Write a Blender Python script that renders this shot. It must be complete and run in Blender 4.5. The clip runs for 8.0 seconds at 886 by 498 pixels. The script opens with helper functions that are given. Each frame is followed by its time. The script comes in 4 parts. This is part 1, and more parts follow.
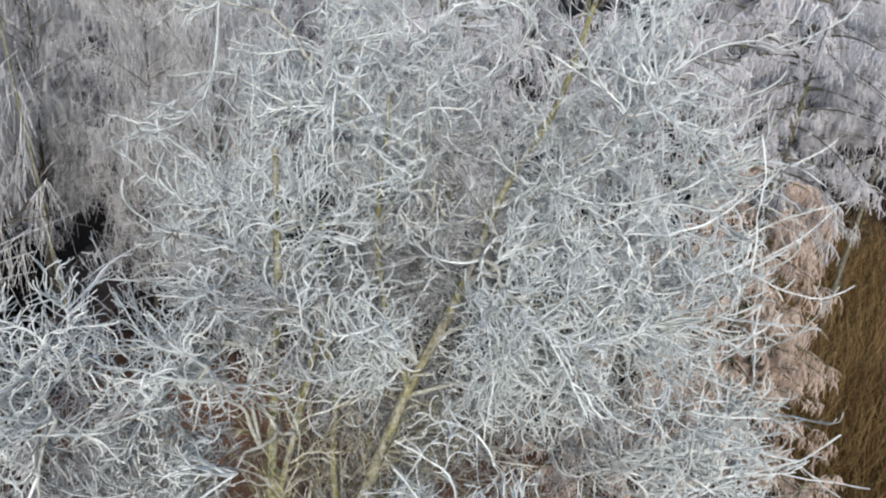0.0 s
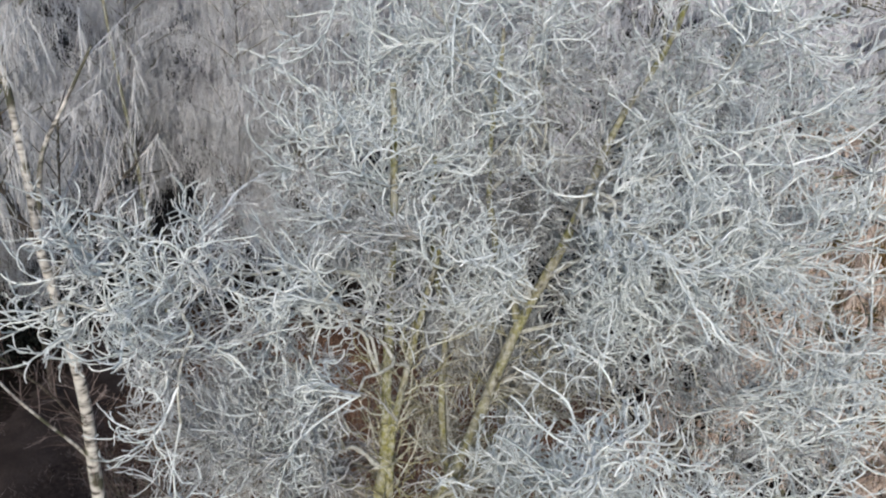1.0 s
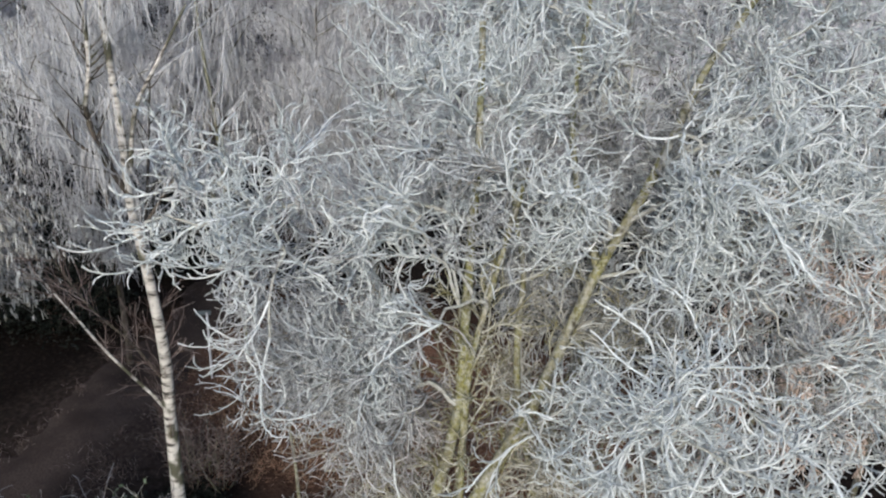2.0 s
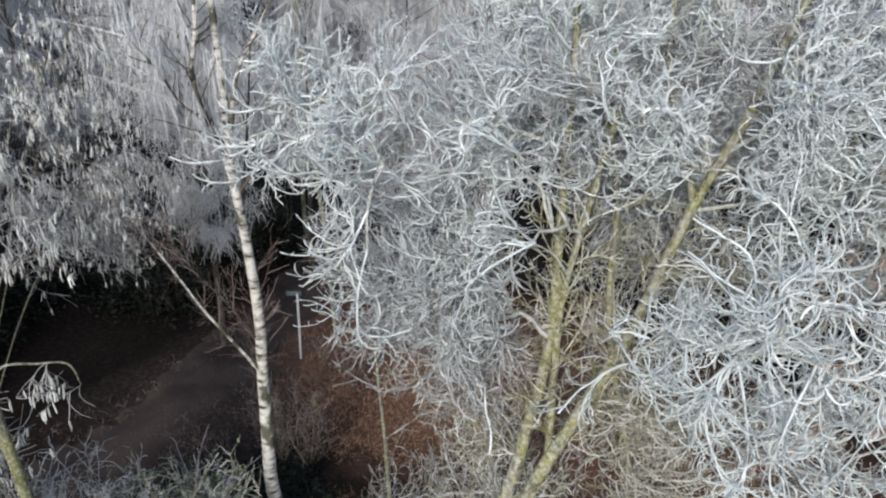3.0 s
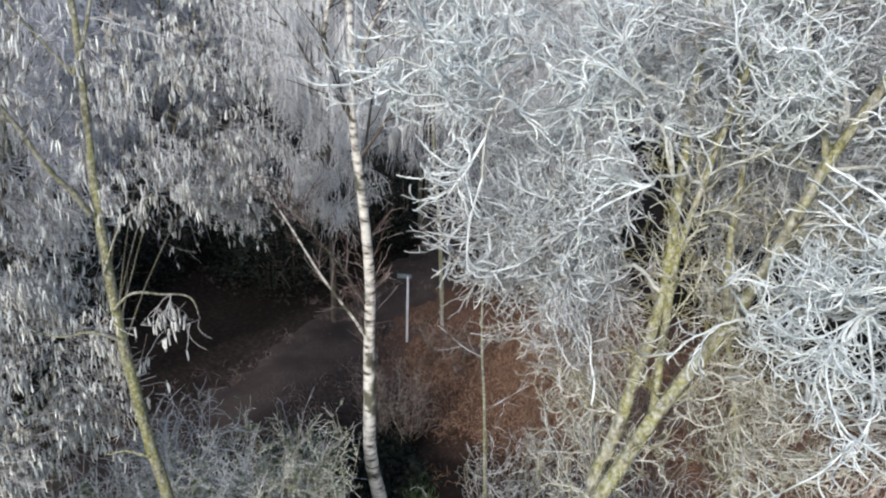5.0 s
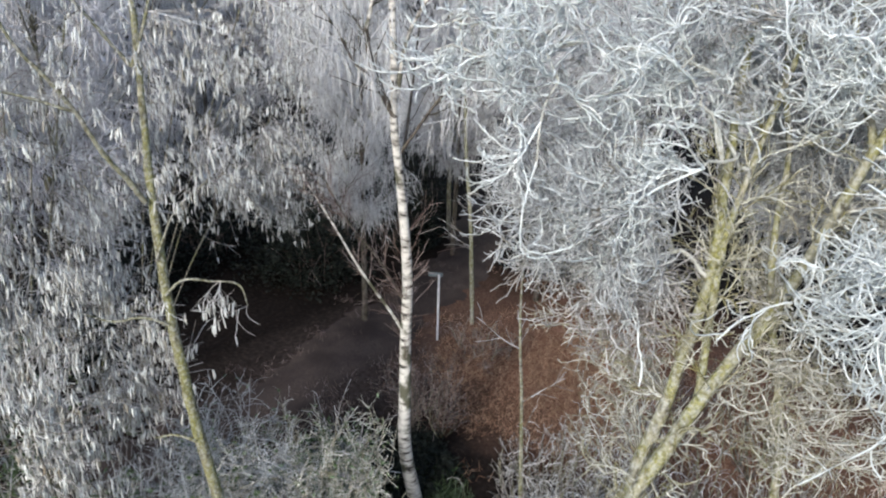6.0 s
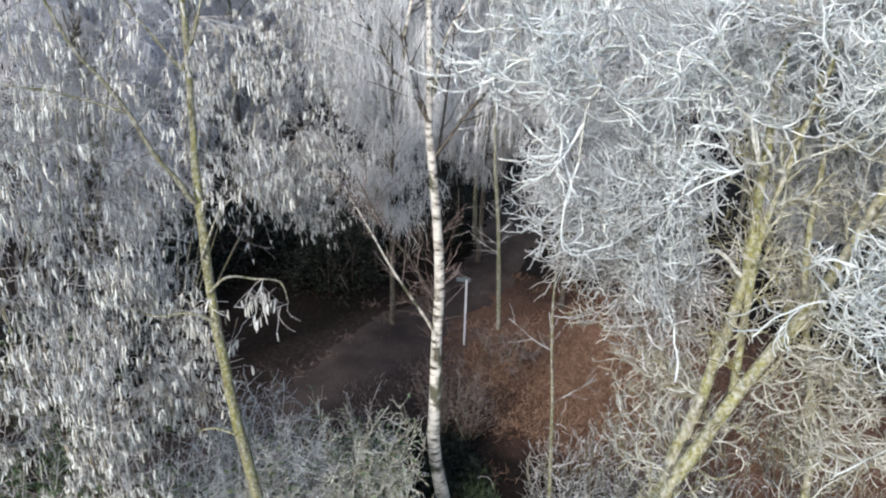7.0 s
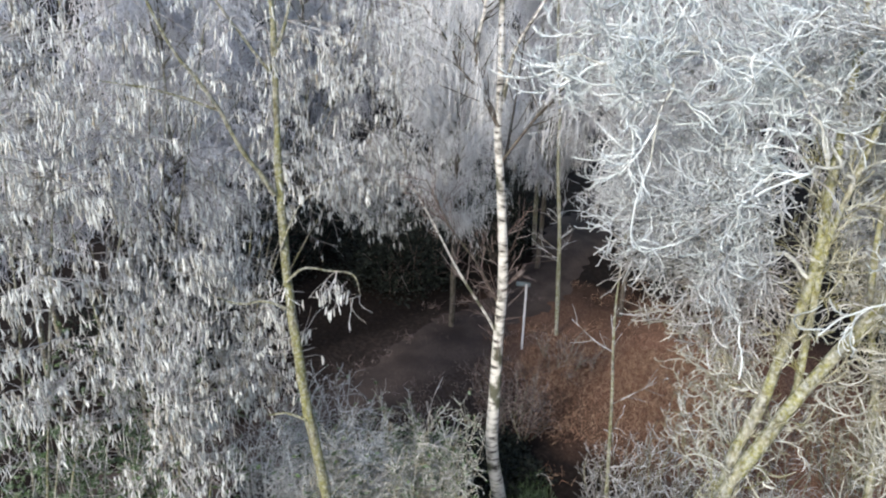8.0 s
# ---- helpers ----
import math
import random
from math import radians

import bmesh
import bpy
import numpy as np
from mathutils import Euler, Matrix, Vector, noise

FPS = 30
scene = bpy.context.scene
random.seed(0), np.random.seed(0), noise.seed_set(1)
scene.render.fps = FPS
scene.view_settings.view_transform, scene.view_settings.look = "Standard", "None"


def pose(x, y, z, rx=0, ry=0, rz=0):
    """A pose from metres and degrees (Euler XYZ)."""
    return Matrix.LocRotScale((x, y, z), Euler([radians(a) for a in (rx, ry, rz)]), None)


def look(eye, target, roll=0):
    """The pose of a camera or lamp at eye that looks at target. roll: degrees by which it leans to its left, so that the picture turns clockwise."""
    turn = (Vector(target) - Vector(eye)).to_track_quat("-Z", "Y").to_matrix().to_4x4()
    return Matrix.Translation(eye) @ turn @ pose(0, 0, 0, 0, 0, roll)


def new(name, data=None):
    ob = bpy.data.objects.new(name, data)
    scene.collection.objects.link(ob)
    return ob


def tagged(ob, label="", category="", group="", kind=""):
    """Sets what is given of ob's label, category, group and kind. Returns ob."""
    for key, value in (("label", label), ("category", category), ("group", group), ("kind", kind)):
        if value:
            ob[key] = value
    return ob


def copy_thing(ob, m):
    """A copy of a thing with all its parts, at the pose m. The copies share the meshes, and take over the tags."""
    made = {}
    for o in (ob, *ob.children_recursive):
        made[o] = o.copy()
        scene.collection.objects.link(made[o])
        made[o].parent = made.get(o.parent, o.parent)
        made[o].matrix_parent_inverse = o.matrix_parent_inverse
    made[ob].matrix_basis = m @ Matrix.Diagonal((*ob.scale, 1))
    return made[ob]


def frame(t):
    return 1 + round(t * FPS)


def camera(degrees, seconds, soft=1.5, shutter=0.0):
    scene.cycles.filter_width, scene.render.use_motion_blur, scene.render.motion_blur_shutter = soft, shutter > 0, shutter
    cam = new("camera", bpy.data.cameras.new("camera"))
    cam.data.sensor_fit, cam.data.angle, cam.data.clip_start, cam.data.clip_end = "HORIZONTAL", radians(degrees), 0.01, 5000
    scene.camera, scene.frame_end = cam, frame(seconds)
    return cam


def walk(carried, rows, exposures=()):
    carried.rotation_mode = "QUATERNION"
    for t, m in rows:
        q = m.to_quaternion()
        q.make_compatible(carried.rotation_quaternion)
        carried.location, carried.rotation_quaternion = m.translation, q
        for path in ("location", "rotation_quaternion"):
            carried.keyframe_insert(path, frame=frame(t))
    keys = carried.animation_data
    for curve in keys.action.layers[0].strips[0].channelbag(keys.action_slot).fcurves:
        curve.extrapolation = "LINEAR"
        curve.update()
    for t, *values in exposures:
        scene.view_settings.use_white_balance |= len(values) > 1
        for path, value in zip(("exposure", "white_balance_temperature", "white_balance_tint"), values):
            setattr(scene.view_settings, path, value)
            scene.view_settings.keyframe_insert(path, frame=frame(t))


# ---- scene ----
cam = camera(57.0, 8.0, soft=2.2)
EXPOSURES = [(0, 0.26, 6600, 10), (1.5, 0.18, 6550, 10), (3.5, 0.50, 6380, 9), (6.0, 0.71, 6380, 9), (7, 0.80, 6380, 9), (8, 0.85, 6400, 9)]
PATH = [
    (0, (0.526, 1.286, 8.369), (0.064, 3.031, 7.508), 5.7),
    (0.3, (0.546, 1.228, 8.242), (0.044, 2.956, 7.369), 4.9),
    (0.5, (0.486, 1.191, 8.183), (-0.054, 2.904, 7.305), 4.4),
    (1, (0.349, 1.029, 8.07), (-0.257, 2.717, 7.186), 3.8),
    (1.5, (0.336, 0.902, 7.867), (-0.351, 2.567, 6.998), 3.5),
    (1.7, (0.325, 0.872, 7.834), (-0.381, 2.522, 6.952), 3.7),
    (2.8, (0.435, 0.545, 7.401), (-0.457, 2.121, 6.552), 1.8),
    (3, (0.423, 0.546, 7.319), (-0.507, 2.098, 6.468), 1.5),
    (3.5, (0.467, 0.54, 7.134), (-0.565, 2.037, 6.301), 1.9),
    (4, (0.494, 0.507, 7.051), (-0.569, 1.985, 6.223), 2.1),
    (4.5, (0.505, 0.466, 6.978), (-0.601, 1.914, 6.152), 2.0),
    (4.7, (0.532, 0.459, 6.956), (-0.602, 1.884, 6.13), 1.8),
    (5.8, (0.527, 0.196, 6.853), (-0.665, 1.584, 6.046), 2.1),
    (6, (0.506, 0.167, 6.848), (-0.698, 1.546, 6.043), 1.7),
    (6.5, (0.523, 0.043, 6.85), (-0.728, 1.385, 6.054), 1.5),
    (7, (0.528, -0.051, 6.841), (-0.719, 1.302, 6.057), 1.7),
    (7.5, (0.591, -0.185, 6.842), (-0.733, 1.098, 6.066), 1.7),
    (8, (0.625, -0.31, 6.838), (-0.722, 0.954, 6.072), 1.8),
]
walk(cam, [(t, look(eye, target, roll)) for t, eye, target, roll in PATH], EXPOSURES)

# ---- light: low winter sun through thin haze, behind the camera's left shoulder ----
SUN_AZIMUTH, SUN_HEIGHT = radians(163), radians(31)   # azimuth counted clockwise from +y
world = bpy.data.worlds.new("winter_sky")
scene.world = world
world.use_nodes = True
sky = world.node_tree.nodes.new("ShaderNodeTexSky")
sky.sky_type, sky.sun_disc = "NISHITA", False
sky.sun_elevation, sky.sun_rotation = SUN_HEIGHT, SUN_AZIMUTH
sky.air_density, sky.dust_density, sky.ozone_density = 1.0, 1.6, 1.2
world.node_tree.links.new(sky.outputs[0], world.node_tree.nodes["Background"].inputs[0])
world.node_tree.nodes["Background"].inputs[1].default_value = 0.15
sun = new("sun", bpy.data.lights.new("sun", "SUN"))
sun.data.energy, sun.data.angle, sun.data.color = 1.9, radians(6), (1.0, 0.962, 0.905)
toward = Vector((math.sin(SUN_AZIMUTH) * math.cos(SUN_HEIGHT), math.cos(SUN_AZIMUTH) * math.cos(SUN_HEIGHT), math.sin(SUN_HEIGHT)))
sun.matrix_world = look(toward * 60, (0, 0, 0))


# ---- materials ----
def material(name, rough=0.9):
    mat = bpy.data.materials.new(name)
    mat.use_nodes = True
    nodes, links = mat.node_tree.nodes, mat.node_tree.links
    shader = nodes["Principled BSDF"]
    shader.inputs["Roughness"].default_value = rough
    shader.inputs["Specular IOR Level"].default_value = 0.25
    return mat, nodes, links, shader


def noise_node(nodes, links, scale, stretch=(1, 1, 1), detail=4.0):
    place = nodes.new("ShaderNodeTexCoord")
    mapping = nodes.new("ShaderNodeMapping")
    mapping.inputs["Scale"].default_value = stretch
    links.new(place.outputs["Object"], mapping.inputs[0])
    tex = nodes.new("ShaderNodeTexNoise")
    tex.inputs["Scale"].default_value, tex.inputs["Detail"].default_value = scale, detail
    links.new(mapping.outputs[0], tex.inputs["Vector"])
    return tex.outputs["Fac"]


def ramp_node(nodes, links, value, stops):
    ramp = nodes.new("ShaderNodeValToRGB")
    while len(ramp.color_ramp.elements) < len(stops):
        ramp.color_ramp.elements.new(0.5)
    for element, (at, colour) in zip(ramp.color_ramp.elements, stops):
        element.position, element.color = at, (*colour, 1)
    links.new(value, ramp.inputs[0])
    return ramp.outputs[0]


def mix_node(nodes, links, factor, a, b):
    mix = nodes.new("ShaderNodeMix")
    mix.data_type = "RGBA"
    for socket, value in ((mix.inputs[0], factor), (mix.inputs[6], a), (mix.inputs[7], b)):
        if isinstance(value, tuple):
            socket.default_value = (*value, 1)
        elif isinstance(value, float):
            socket.default_value = value
        else:
            links.new(value, socket)
    return mix.outputs[2]


def bump_node(nodes, links, shader, height, strength, distance):
    bump = nodes.new("ShaderNodeBump")
    bump.inputs["Strength"].default_value, bump.inputs["Distance"].default_value = strength, distance
    links.new(height, bump.inputs["Height"])
    links.new(bump.outputs[0], shader.inputs["Normal"])


def strand_material(name, tones, patch=None, scale=7.0, rough=0.92):
    """Frosted or bare strands: one tone for each strand, patches of bare bark between."""
    mat, nodes, links, shader = material(name, rough)
    island = nodes.new("ShaderNodeNewGeometry").outputs["Random Per Island"]
    own = nodes.new("ShaderNodeMath")
    own.operation = "ADD"
    links.new(island, own.inputs[0])
    links.new(nodes.new("ShaderNodeObjectInfo").outputs["Random"], own.inputs[1])
    turn = nodes.new("ShaderNodeMath")
    turn.operation = "FRACT"
    links.new(own.outputs[0], turn.inputs[0])
    colour = ramp_node(nodes, links, turn.outputs[0], tones)
    fine = noise_node(nodes, links, 90.0, detail=2.0)
    if patch:
        broad = noise_node(nodes, links, scale)
        bare = ramp_node(nodes, links, broad, [(patch[1], (0, 0, 0)), (patch[2], (1, 1, 1))])
        colour = mix_node(nodes, links, bare, colour, patch[0])
    grain = ramp_node(nodes, links, fine, [(0.3, (0.82, 0.82, 0.82)), (0.7, (1, 1, 1))])
    times = nodes.new("ShaderNodeMix")
    times.data_type, times.blend_type = "RGBA", "MULTIPLY"
    times.inputs[0].default_value = 1.0
    links.new(colour, times.inputs[6])
    links.new(grain, times.inputs[7])
    links.new(times.outputs[2], shader.inputs["Base Color"])
    bump_node(nodes, links, shader, fine, 0.5, 0.004)
    return mat


def bark_material(name, dark, light, moss, scale=14.0, moss_from=0.5, frost=0.0):
    mat, nodes, links, shader = material(name, 0.95)
    streaks = noise_node(nodes, links, scale, (2.2, 2.2, 0.7), 9.0)
    colour = ramp_node(nodes, links, streaks, [(0.36, dark), (0.62, light)])
    patches = ramp_node(nodes, links, noise_node(nodes, links, 7.0, (1, 1, 0.5), 8.0), [(moss_from - 0.10, (0, 0, 0)), (moss_from + 0.10, (1, 1, 1))])
    cushions = ramp_node(nodes, links, noise_node(nodes, links, 60.0, detail=4.0), [(0.35, tuple(0.45 * c for c in moss)), (0.65, moss)])
    colour = mix_node(nodes, links, patches, colour, cushions)
    if frost:
        rime = ramp_node(nodes, links, noise_node(nodes, links, 38.0, detail=9.0), [(0.50 - frost, (0, 0, 0)), (0.92 - frost, (1, 1, 1))])
        colour = mix_node(nodes, links, rime, colour, (0.50, 0.51, 0.48))
    links.new(colour, shader.inputs["Base Color"])
    rough = noise_node(nodes, links, 45.0, (1, 1, 0.6), 8.0)
    bump_node(nodes, links, shader, rough, 1.0, 0.02)
    return mat


def birch_material(name):
    mat, nodes, links, shader = material(name, 0.75)
    rings = noise_node(nodes, links, 4.5, (1.5, 1.5, 4.6), 10.0)
    colour = ramp_node(nodes, links, rings, [(0.36, (0.05, 0.045, 0.04)), (0.44, (0.36, 0.34, 0.31)), (0.56, (0.64, 0.62, 0.58))])
    blotch = ramp_node(nodes, links, noise_node(nodes, links, 4.0, (1, 1, 0.8), 7.0), [(0.52, (0, 0, 0)), (0.60, (1, 1, 1))])
    colour = mix_node(nodes, links, blotch, colour, (0.10, 0.10, 0.07))
    links.new(colour, shader.inputs["Base Color"])
    bump_node(nodes, links, shader, rings, 0.5, 0.008)
    return mat


FROST = strand_material("hoar_frost_twig", [(0.0, (0.52, 0.565, 0.57)), (0.5, (0.72, 0.77, 0.775)), (1.0, (0.86, 0.90, 0.905))], ((0.33, 0.32, 0.27), 0.60, 0.74))
# shade inside the crown is put into this frost; some shrubs share it
FROST_FINE = strand_material("shade_dulled_frost_twig", [(0.0, (0.34, 0.345, 0.35)), (0.5, (0.53, 0.555, 0.57)), (1.0, (0.72, 0.755, 0.77))], ((0.22, 0.20, 0.17), 0.54, 0.68))
FROST_PALE = strand_material("cream_grey_twig", [(0.0, (0.33, 0.31, 0.25)), (0.5, (0.52, 0.51, 0.45)), (1.0, (0.76, 0.77, 0.73))], ((0.30, 0.27, 0.18), 0.52, 0.66))
FROST_THIN = strand_material("thin_frost_twig", [(0.0, (0.28, 0.26, 0.15)), (0.5, (0.50, 0.49, 0.38)), (1.0, (0.78, 0.79, 0.73))], ((0.25, 0.23, 0.10), 0.50, 0.64))
GREY_TWIG = strand_material("rimed_grey_twig", [(0.0, (0.26, 0.24, 0.225)), (0.5, (0.45, 0.44, 0.44)), (1.0, (0.69, 0.70, 0.71))], ((0.20, 0.16, 0.12), 0.54, 0.68))
CATKIN = strand_material("frosted_catkin", [(0.0, (0.32, 0.305, 0.27)), (0.35, (0.65, 0.67, 0.655)), (1.0, (0.86, 0.89, 0.88))], ((0.33, 0.29, 0.22), 0.56, 0.70))
# some of the wood's haze is put into this lighter frost tone
HAZE_BIRCH = strand_material("frosted_birch_strand", [(0.0, (0.53, 0.535, 0.55)), (0.5, (0.69, 0.70, 0.72)), (1.0, (0.83, 0.845, 0.86))], ((0.34, 0.32, 0.32), 0.56, 0.72))
# distant haze is put into these pale lavender tones; white birches share them
FAR_FROST = strand_material("haze_paled_frost_strand", [(0.0, (0.58, 0.57, 0.61)), (0.5, (0.72, 0.72, 0.76)), (1.0, (0.84, 0.85, 0.88))], ((0.45, 0.42, 0.43), 0.6, 0.8))
PINK_TASSEL = strand_material("rosy_frosted_tassel", [(0.0, (0.56, 0.43, 0.35)), (0.5, (0.72, 0.58, 0.50)), (1.0, (0.85, 0.77, 0.71))], ((0.40, 0.28, 0.20), 0.55, 0.72))
BARE = strand_material("bare_brown_twig", [(0.0, (0.11, 0.075, 0.065)), (0.6, (0.23, 0.17, 0.15)), (1.0, (0.42, 0.36, 0.34))])
REED = strand_material("dry_brown_stem", [(0.0, (0.05, 0.028, 0.013)), (0.5, (0.19, 0.115, 0.045)), (1.0, (0.46, 0.34, 0.16))])
BRACKEN = strand_material("dead_bracken", [(0.0, (0.11, 0.055, 0.035)), (0.5, (0.28, 0.16, 0.105)), (1.0, (0.50, 0.355, 0.25))])
GREEN = strand_material("dark_green_leaf", [(0.0, (0.035, 0.065, 0.025)), (0.6, (0.085, 0.135, 0.05)), (1.0, (0.22, 0.29, 0.19))], rough=0.6)
# deep shade across the path is put into these near-black leaf tones
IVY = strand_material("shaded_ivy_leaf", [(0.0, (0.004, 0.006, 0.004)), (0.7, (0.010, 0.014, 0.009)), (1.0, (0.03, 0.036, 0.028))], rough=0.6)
LICHEN_BARK = bark_material("lichen_covered_bark", (0.055, 0.048, 0.034), (0.32, 0.305, 0.22), (0.31, 0.30, 0.115), moss_from=0.50, frost=0.08)
RIMED_BARK = bark_material("rimed_grey_bark", (0.14, 0.12, 0.10), (0.30, 0.28, 0.23), (0.33, 0.31, 0.16), moss_from=0.56, frost=0.34)
BIRCH_BARK = birch_material("birch_bark")
MOTTLED_BARK = bark_material("mottled_green_grey_bark", (0.07, 0.065, 0.05), (0.30, 0.29, 0.24), (0.20, 0.195, 0.10), moss_from=0.48, frost=0.06)
HAZEL_BARK = bark_material("olive_hazel_bark", (0.05, 0.044, 0.032), (0.24, 0.23, 0.155), (0.255, 0.25, 0.10), moss_from=0.50, frost=0.04)
LIMB_BARK = bark_material("bare_dark_limb", (0.04, 0.033, 0.028), (0.15, 0.13, 0.11), (0.12, 0.115, 0.075), moss_from=0.6)
DARK_BARK = bark_material("dark_limb_bark", (0.06, 0.05, 0.042), (0.17, 0.155, 0.13), (0.19, 0.19, 0.09), moss_from=0.55, frost=0.03)


# ---- growing things ----
RNG = np.random.default_rng(7)


def unit(v):
    return v / np.maximum(np.linalg.norm(v, axis=-1, keepdims=True), 1e-9)


def any_way(n):
    return unit(RNG.normal(size=(n, 3)))


def grow(start, way, length, points, pull=(0, 0, 0), wander=0.15):
    """Curved strands: from start along way, drawn towards pull, wandering a little."""
    n = len(start)
    way = unit(np.array(way, float))
    step = (np.broadcast_to(np.asarray(length, float), (n,)) / (points - 1))[:, None]
    pull = np.broadcast_to(np.asarray(pull, float), (n, 3))
    out = np.empty((n, points, 3))
    out[:, 0] = start
    for k in range(1, points):
        way = unit(way + (pull + wander * RNG.normal(size=(n, 3))) * (4.0 / (points - 1)))
        out[:, k] = out[:, k - 1] + way * step
    return out


def along(paths, which, t):
    """Places and tangents on some of the paths, t from 0 to 1."""
    last = paths.shape[1] - 1
    at = np.clip(t * last, 0, last - 1e-6)
    k = at.astype(int)
    a, b = paths[which, k], paths[which, k + 1]
    return a + (b - a) * (at - k)[:, None], unit(b - a)


def sprout(paths, number, first, last, spread, length, points, pull=(0, 0, 0), wander=0.15, outward=None, keep=1.0):
    """Side strands from random places of the paths; spread: how far they lean out of the parent's way."""
    which = RNG.integers(0, len(paths), number)
    start, tangent = along(paths, which, RNG.uniform(first, last, number))
    side = any_way(number)
    side = unit(side - (side * tangent).sum(1, keepdims=True) * tangent)
    way = keep * tangent + side * RNG.uniform(0.6, 1.3, number)[:, None] * spread
    if outward is not None:
        way = way + 0.5 * unit(start - outward)
    return grow(start, way, RNG.uniform(*length, number), points, pull, wander)


def smooth_path(points, count):
    """A smooth line through a few points."""
    p = np.array(points, float)
    far = np.r_[0, np.cumsum(np.linalg.norm(np.diff(p, axis=0), axis=1))]
    slope = np.gradient(p, far, axis=0)
    s = np.linspace(0, far[-1], count)
    k = np.clip(np.searchsorted(far, s, side="right") - 1, 0, len(far) - 2)
    h = (far[k + 1] - far[k])[:, None]
    u = ((s - far[k])[:, None]) / h
    return ((2 * u**3 - 3 * u**2 + 1) * p[k] + (u**3 - 2 * u**2 + u) * h * slope[k] + (3 * u**2 - 2 * u**3) * p[k + 1] + (u**3 - u**2) * h * slope[k + 1])


def tubes(name, groups, sides=3):
    """One mesh of tubes. groups: (paths of n strands, radii at their points, one row for all or one for each)."""
    verts, faces, base = [], [], 0
    turn = np.arange(sides) * 2 * np.pi / sides
    for paths, radii in groups:
        paths = np.asarray(paths, float)
        if paths.ndim == 2:
            paths = paths[None]
        n, count, _ = paths.shape
        radii = np.broadcast_to(np.asarray(radii, float), (n, count))
        tangent = unit(np.gradient(paths, axis=1))
        ref = np.eye(3)[np.argmin(np.abs(paths[:, -1] - paths[:, 0]), axis=1)][:, None]
        u = unit(np.cross(tangent, ref))
        v = np.cross(tangent, u)
        ring = (u[:, :, None] * np.cos(turn)[:, None] + v[:, :, None] * np.sin(turn)[:, None]) * radii[:, :, None, None]
        verts.append((paths[:, :, None] + ring).reshape(-1, 3))
        i = base + (np.arange(n)[:, None, None] * count + np.arange(count - 1)[None, :, None]) * sides
        a, b = np.arange(sides), (np.arange(sides) + 1) % sides
        faces.append(np.stack([i + a, i + b, i + sides + b, i + sides + a], -1).reshape(-1, 4))
        base += n * count * sides
    return mesh_of(name, np.concatenate(verts), np.concatenate(faces))


def mesh_of(name, verts, faces, smooth=True):
    me = bpy.data.meshes.new(name)
    n, size = faces.shape
    me.vertices.add(len(verts))
    me.vertices.foreach_set("co", np.ascontiguousarray(verts, np.float32).ravel())
    me.loops.add(n * size)
    me.loops.foreach_set("vertex_index", np.ascontiguousarray(faces, np.int32).ravel())
    me.polygons.add(n)
    me.polygons.foreach_set("loop_start", np.arange(0, n * size, size, dtype=np.int32))
    me.polygons.foreach_set("use_smooth", np.full(n, smooth))
    me.update(calc_edges=True)
    return me


def leaves(name, places, size, flat=0.4):
    """Small pointed leaves, each folded along its rib."""
    n = len(places)
    rib, side = any_way(n), any_way(n)
    rib[:, 2] *= flat
    rib = unit(rib)
    side = unit(np.cross(rib, side))
    up = np.cross(rib, side)
    s = RNG.uniform(*size, n)[:, None]
    tail, tip = places - rib * s, places + rib * s
    left, right = places + side * s * 0.5 + up * s * 0.2, places - side * s * 0.5 + up * s * 0.2
    verts = np.stack([tail, left, tip, right], 1).reshape(-1, 3)
    i = np.arange(n)[:, None] * 4
    return mesh_of(name, verts, np.concatenate([i + [0, 1, 2], i + [0, 2, 3]]), False)


def part(name, me, mat, parent, label="", kind=""):
    ob = new(name, me)
    me.materials.append(mat)
    ob.parent = parent
    return tagged(ob, label, kind=kind)


def thing(name, label, category, group="", kind="", at=(0, 0, 0)):
    ob = new(name)
    ob.location = at
    return tagged(ob, label, category, group, kind)


def taper(a, b, count, power=1.0):
    return a + (b - a) * np.linspace(0, 1, count) ** power


def arched(a, b, rise, count=12, crook=0.03):
    """A limb from a to b that rises over the straight line."""
    a, b = np.array(a, float), np.array(b, float)
    t = np.linspace(0, 1, count)[:, None]
    line = a + (b - a) * t + np.array([0, 0, rise]) * (4 * t * (1 - t))
    bend = np.cumsum(RNG.normal(size=(count, 3)), axis=0) * crook * t
    return line + bend


def fill(volumes, number):
    """Random places in a crown made of ellipsoids: centre, radii, share."""
    centre, radii, share = (np.array([v[k] for v in volumes], float) for k in range(3))
    which = RNG.choice(len(volumes), number, p=share / share.sum())
    return centre[which] + radii[which] * any_way(number) * (RNG.uniform(0, 1, (number, 1)) ** 0.42) * RNG.uniform(0.85, 1.18, (number, 1))


def clumped(volumes, number):
    """Places in the crown gathered into clumps, with gaps between and some reaching out."""
    p = fill(volumes, number * 2)
    p = p + any_way(len(p)) * RNG.uniform(0, 0.16, (len(p), 1))
    x, y, z = p.T * 5.5
    wave = np.sin(x + 1.3 * np.sin(y)) + np.sin(y + 1.1 * np.sin(z) + 2) + np.sin(1.2 * z + np.sin(x) + 1)
    return p[np.argsort(-(wave + 0.7 * RNG.normal(size=len(p))))[:number]]


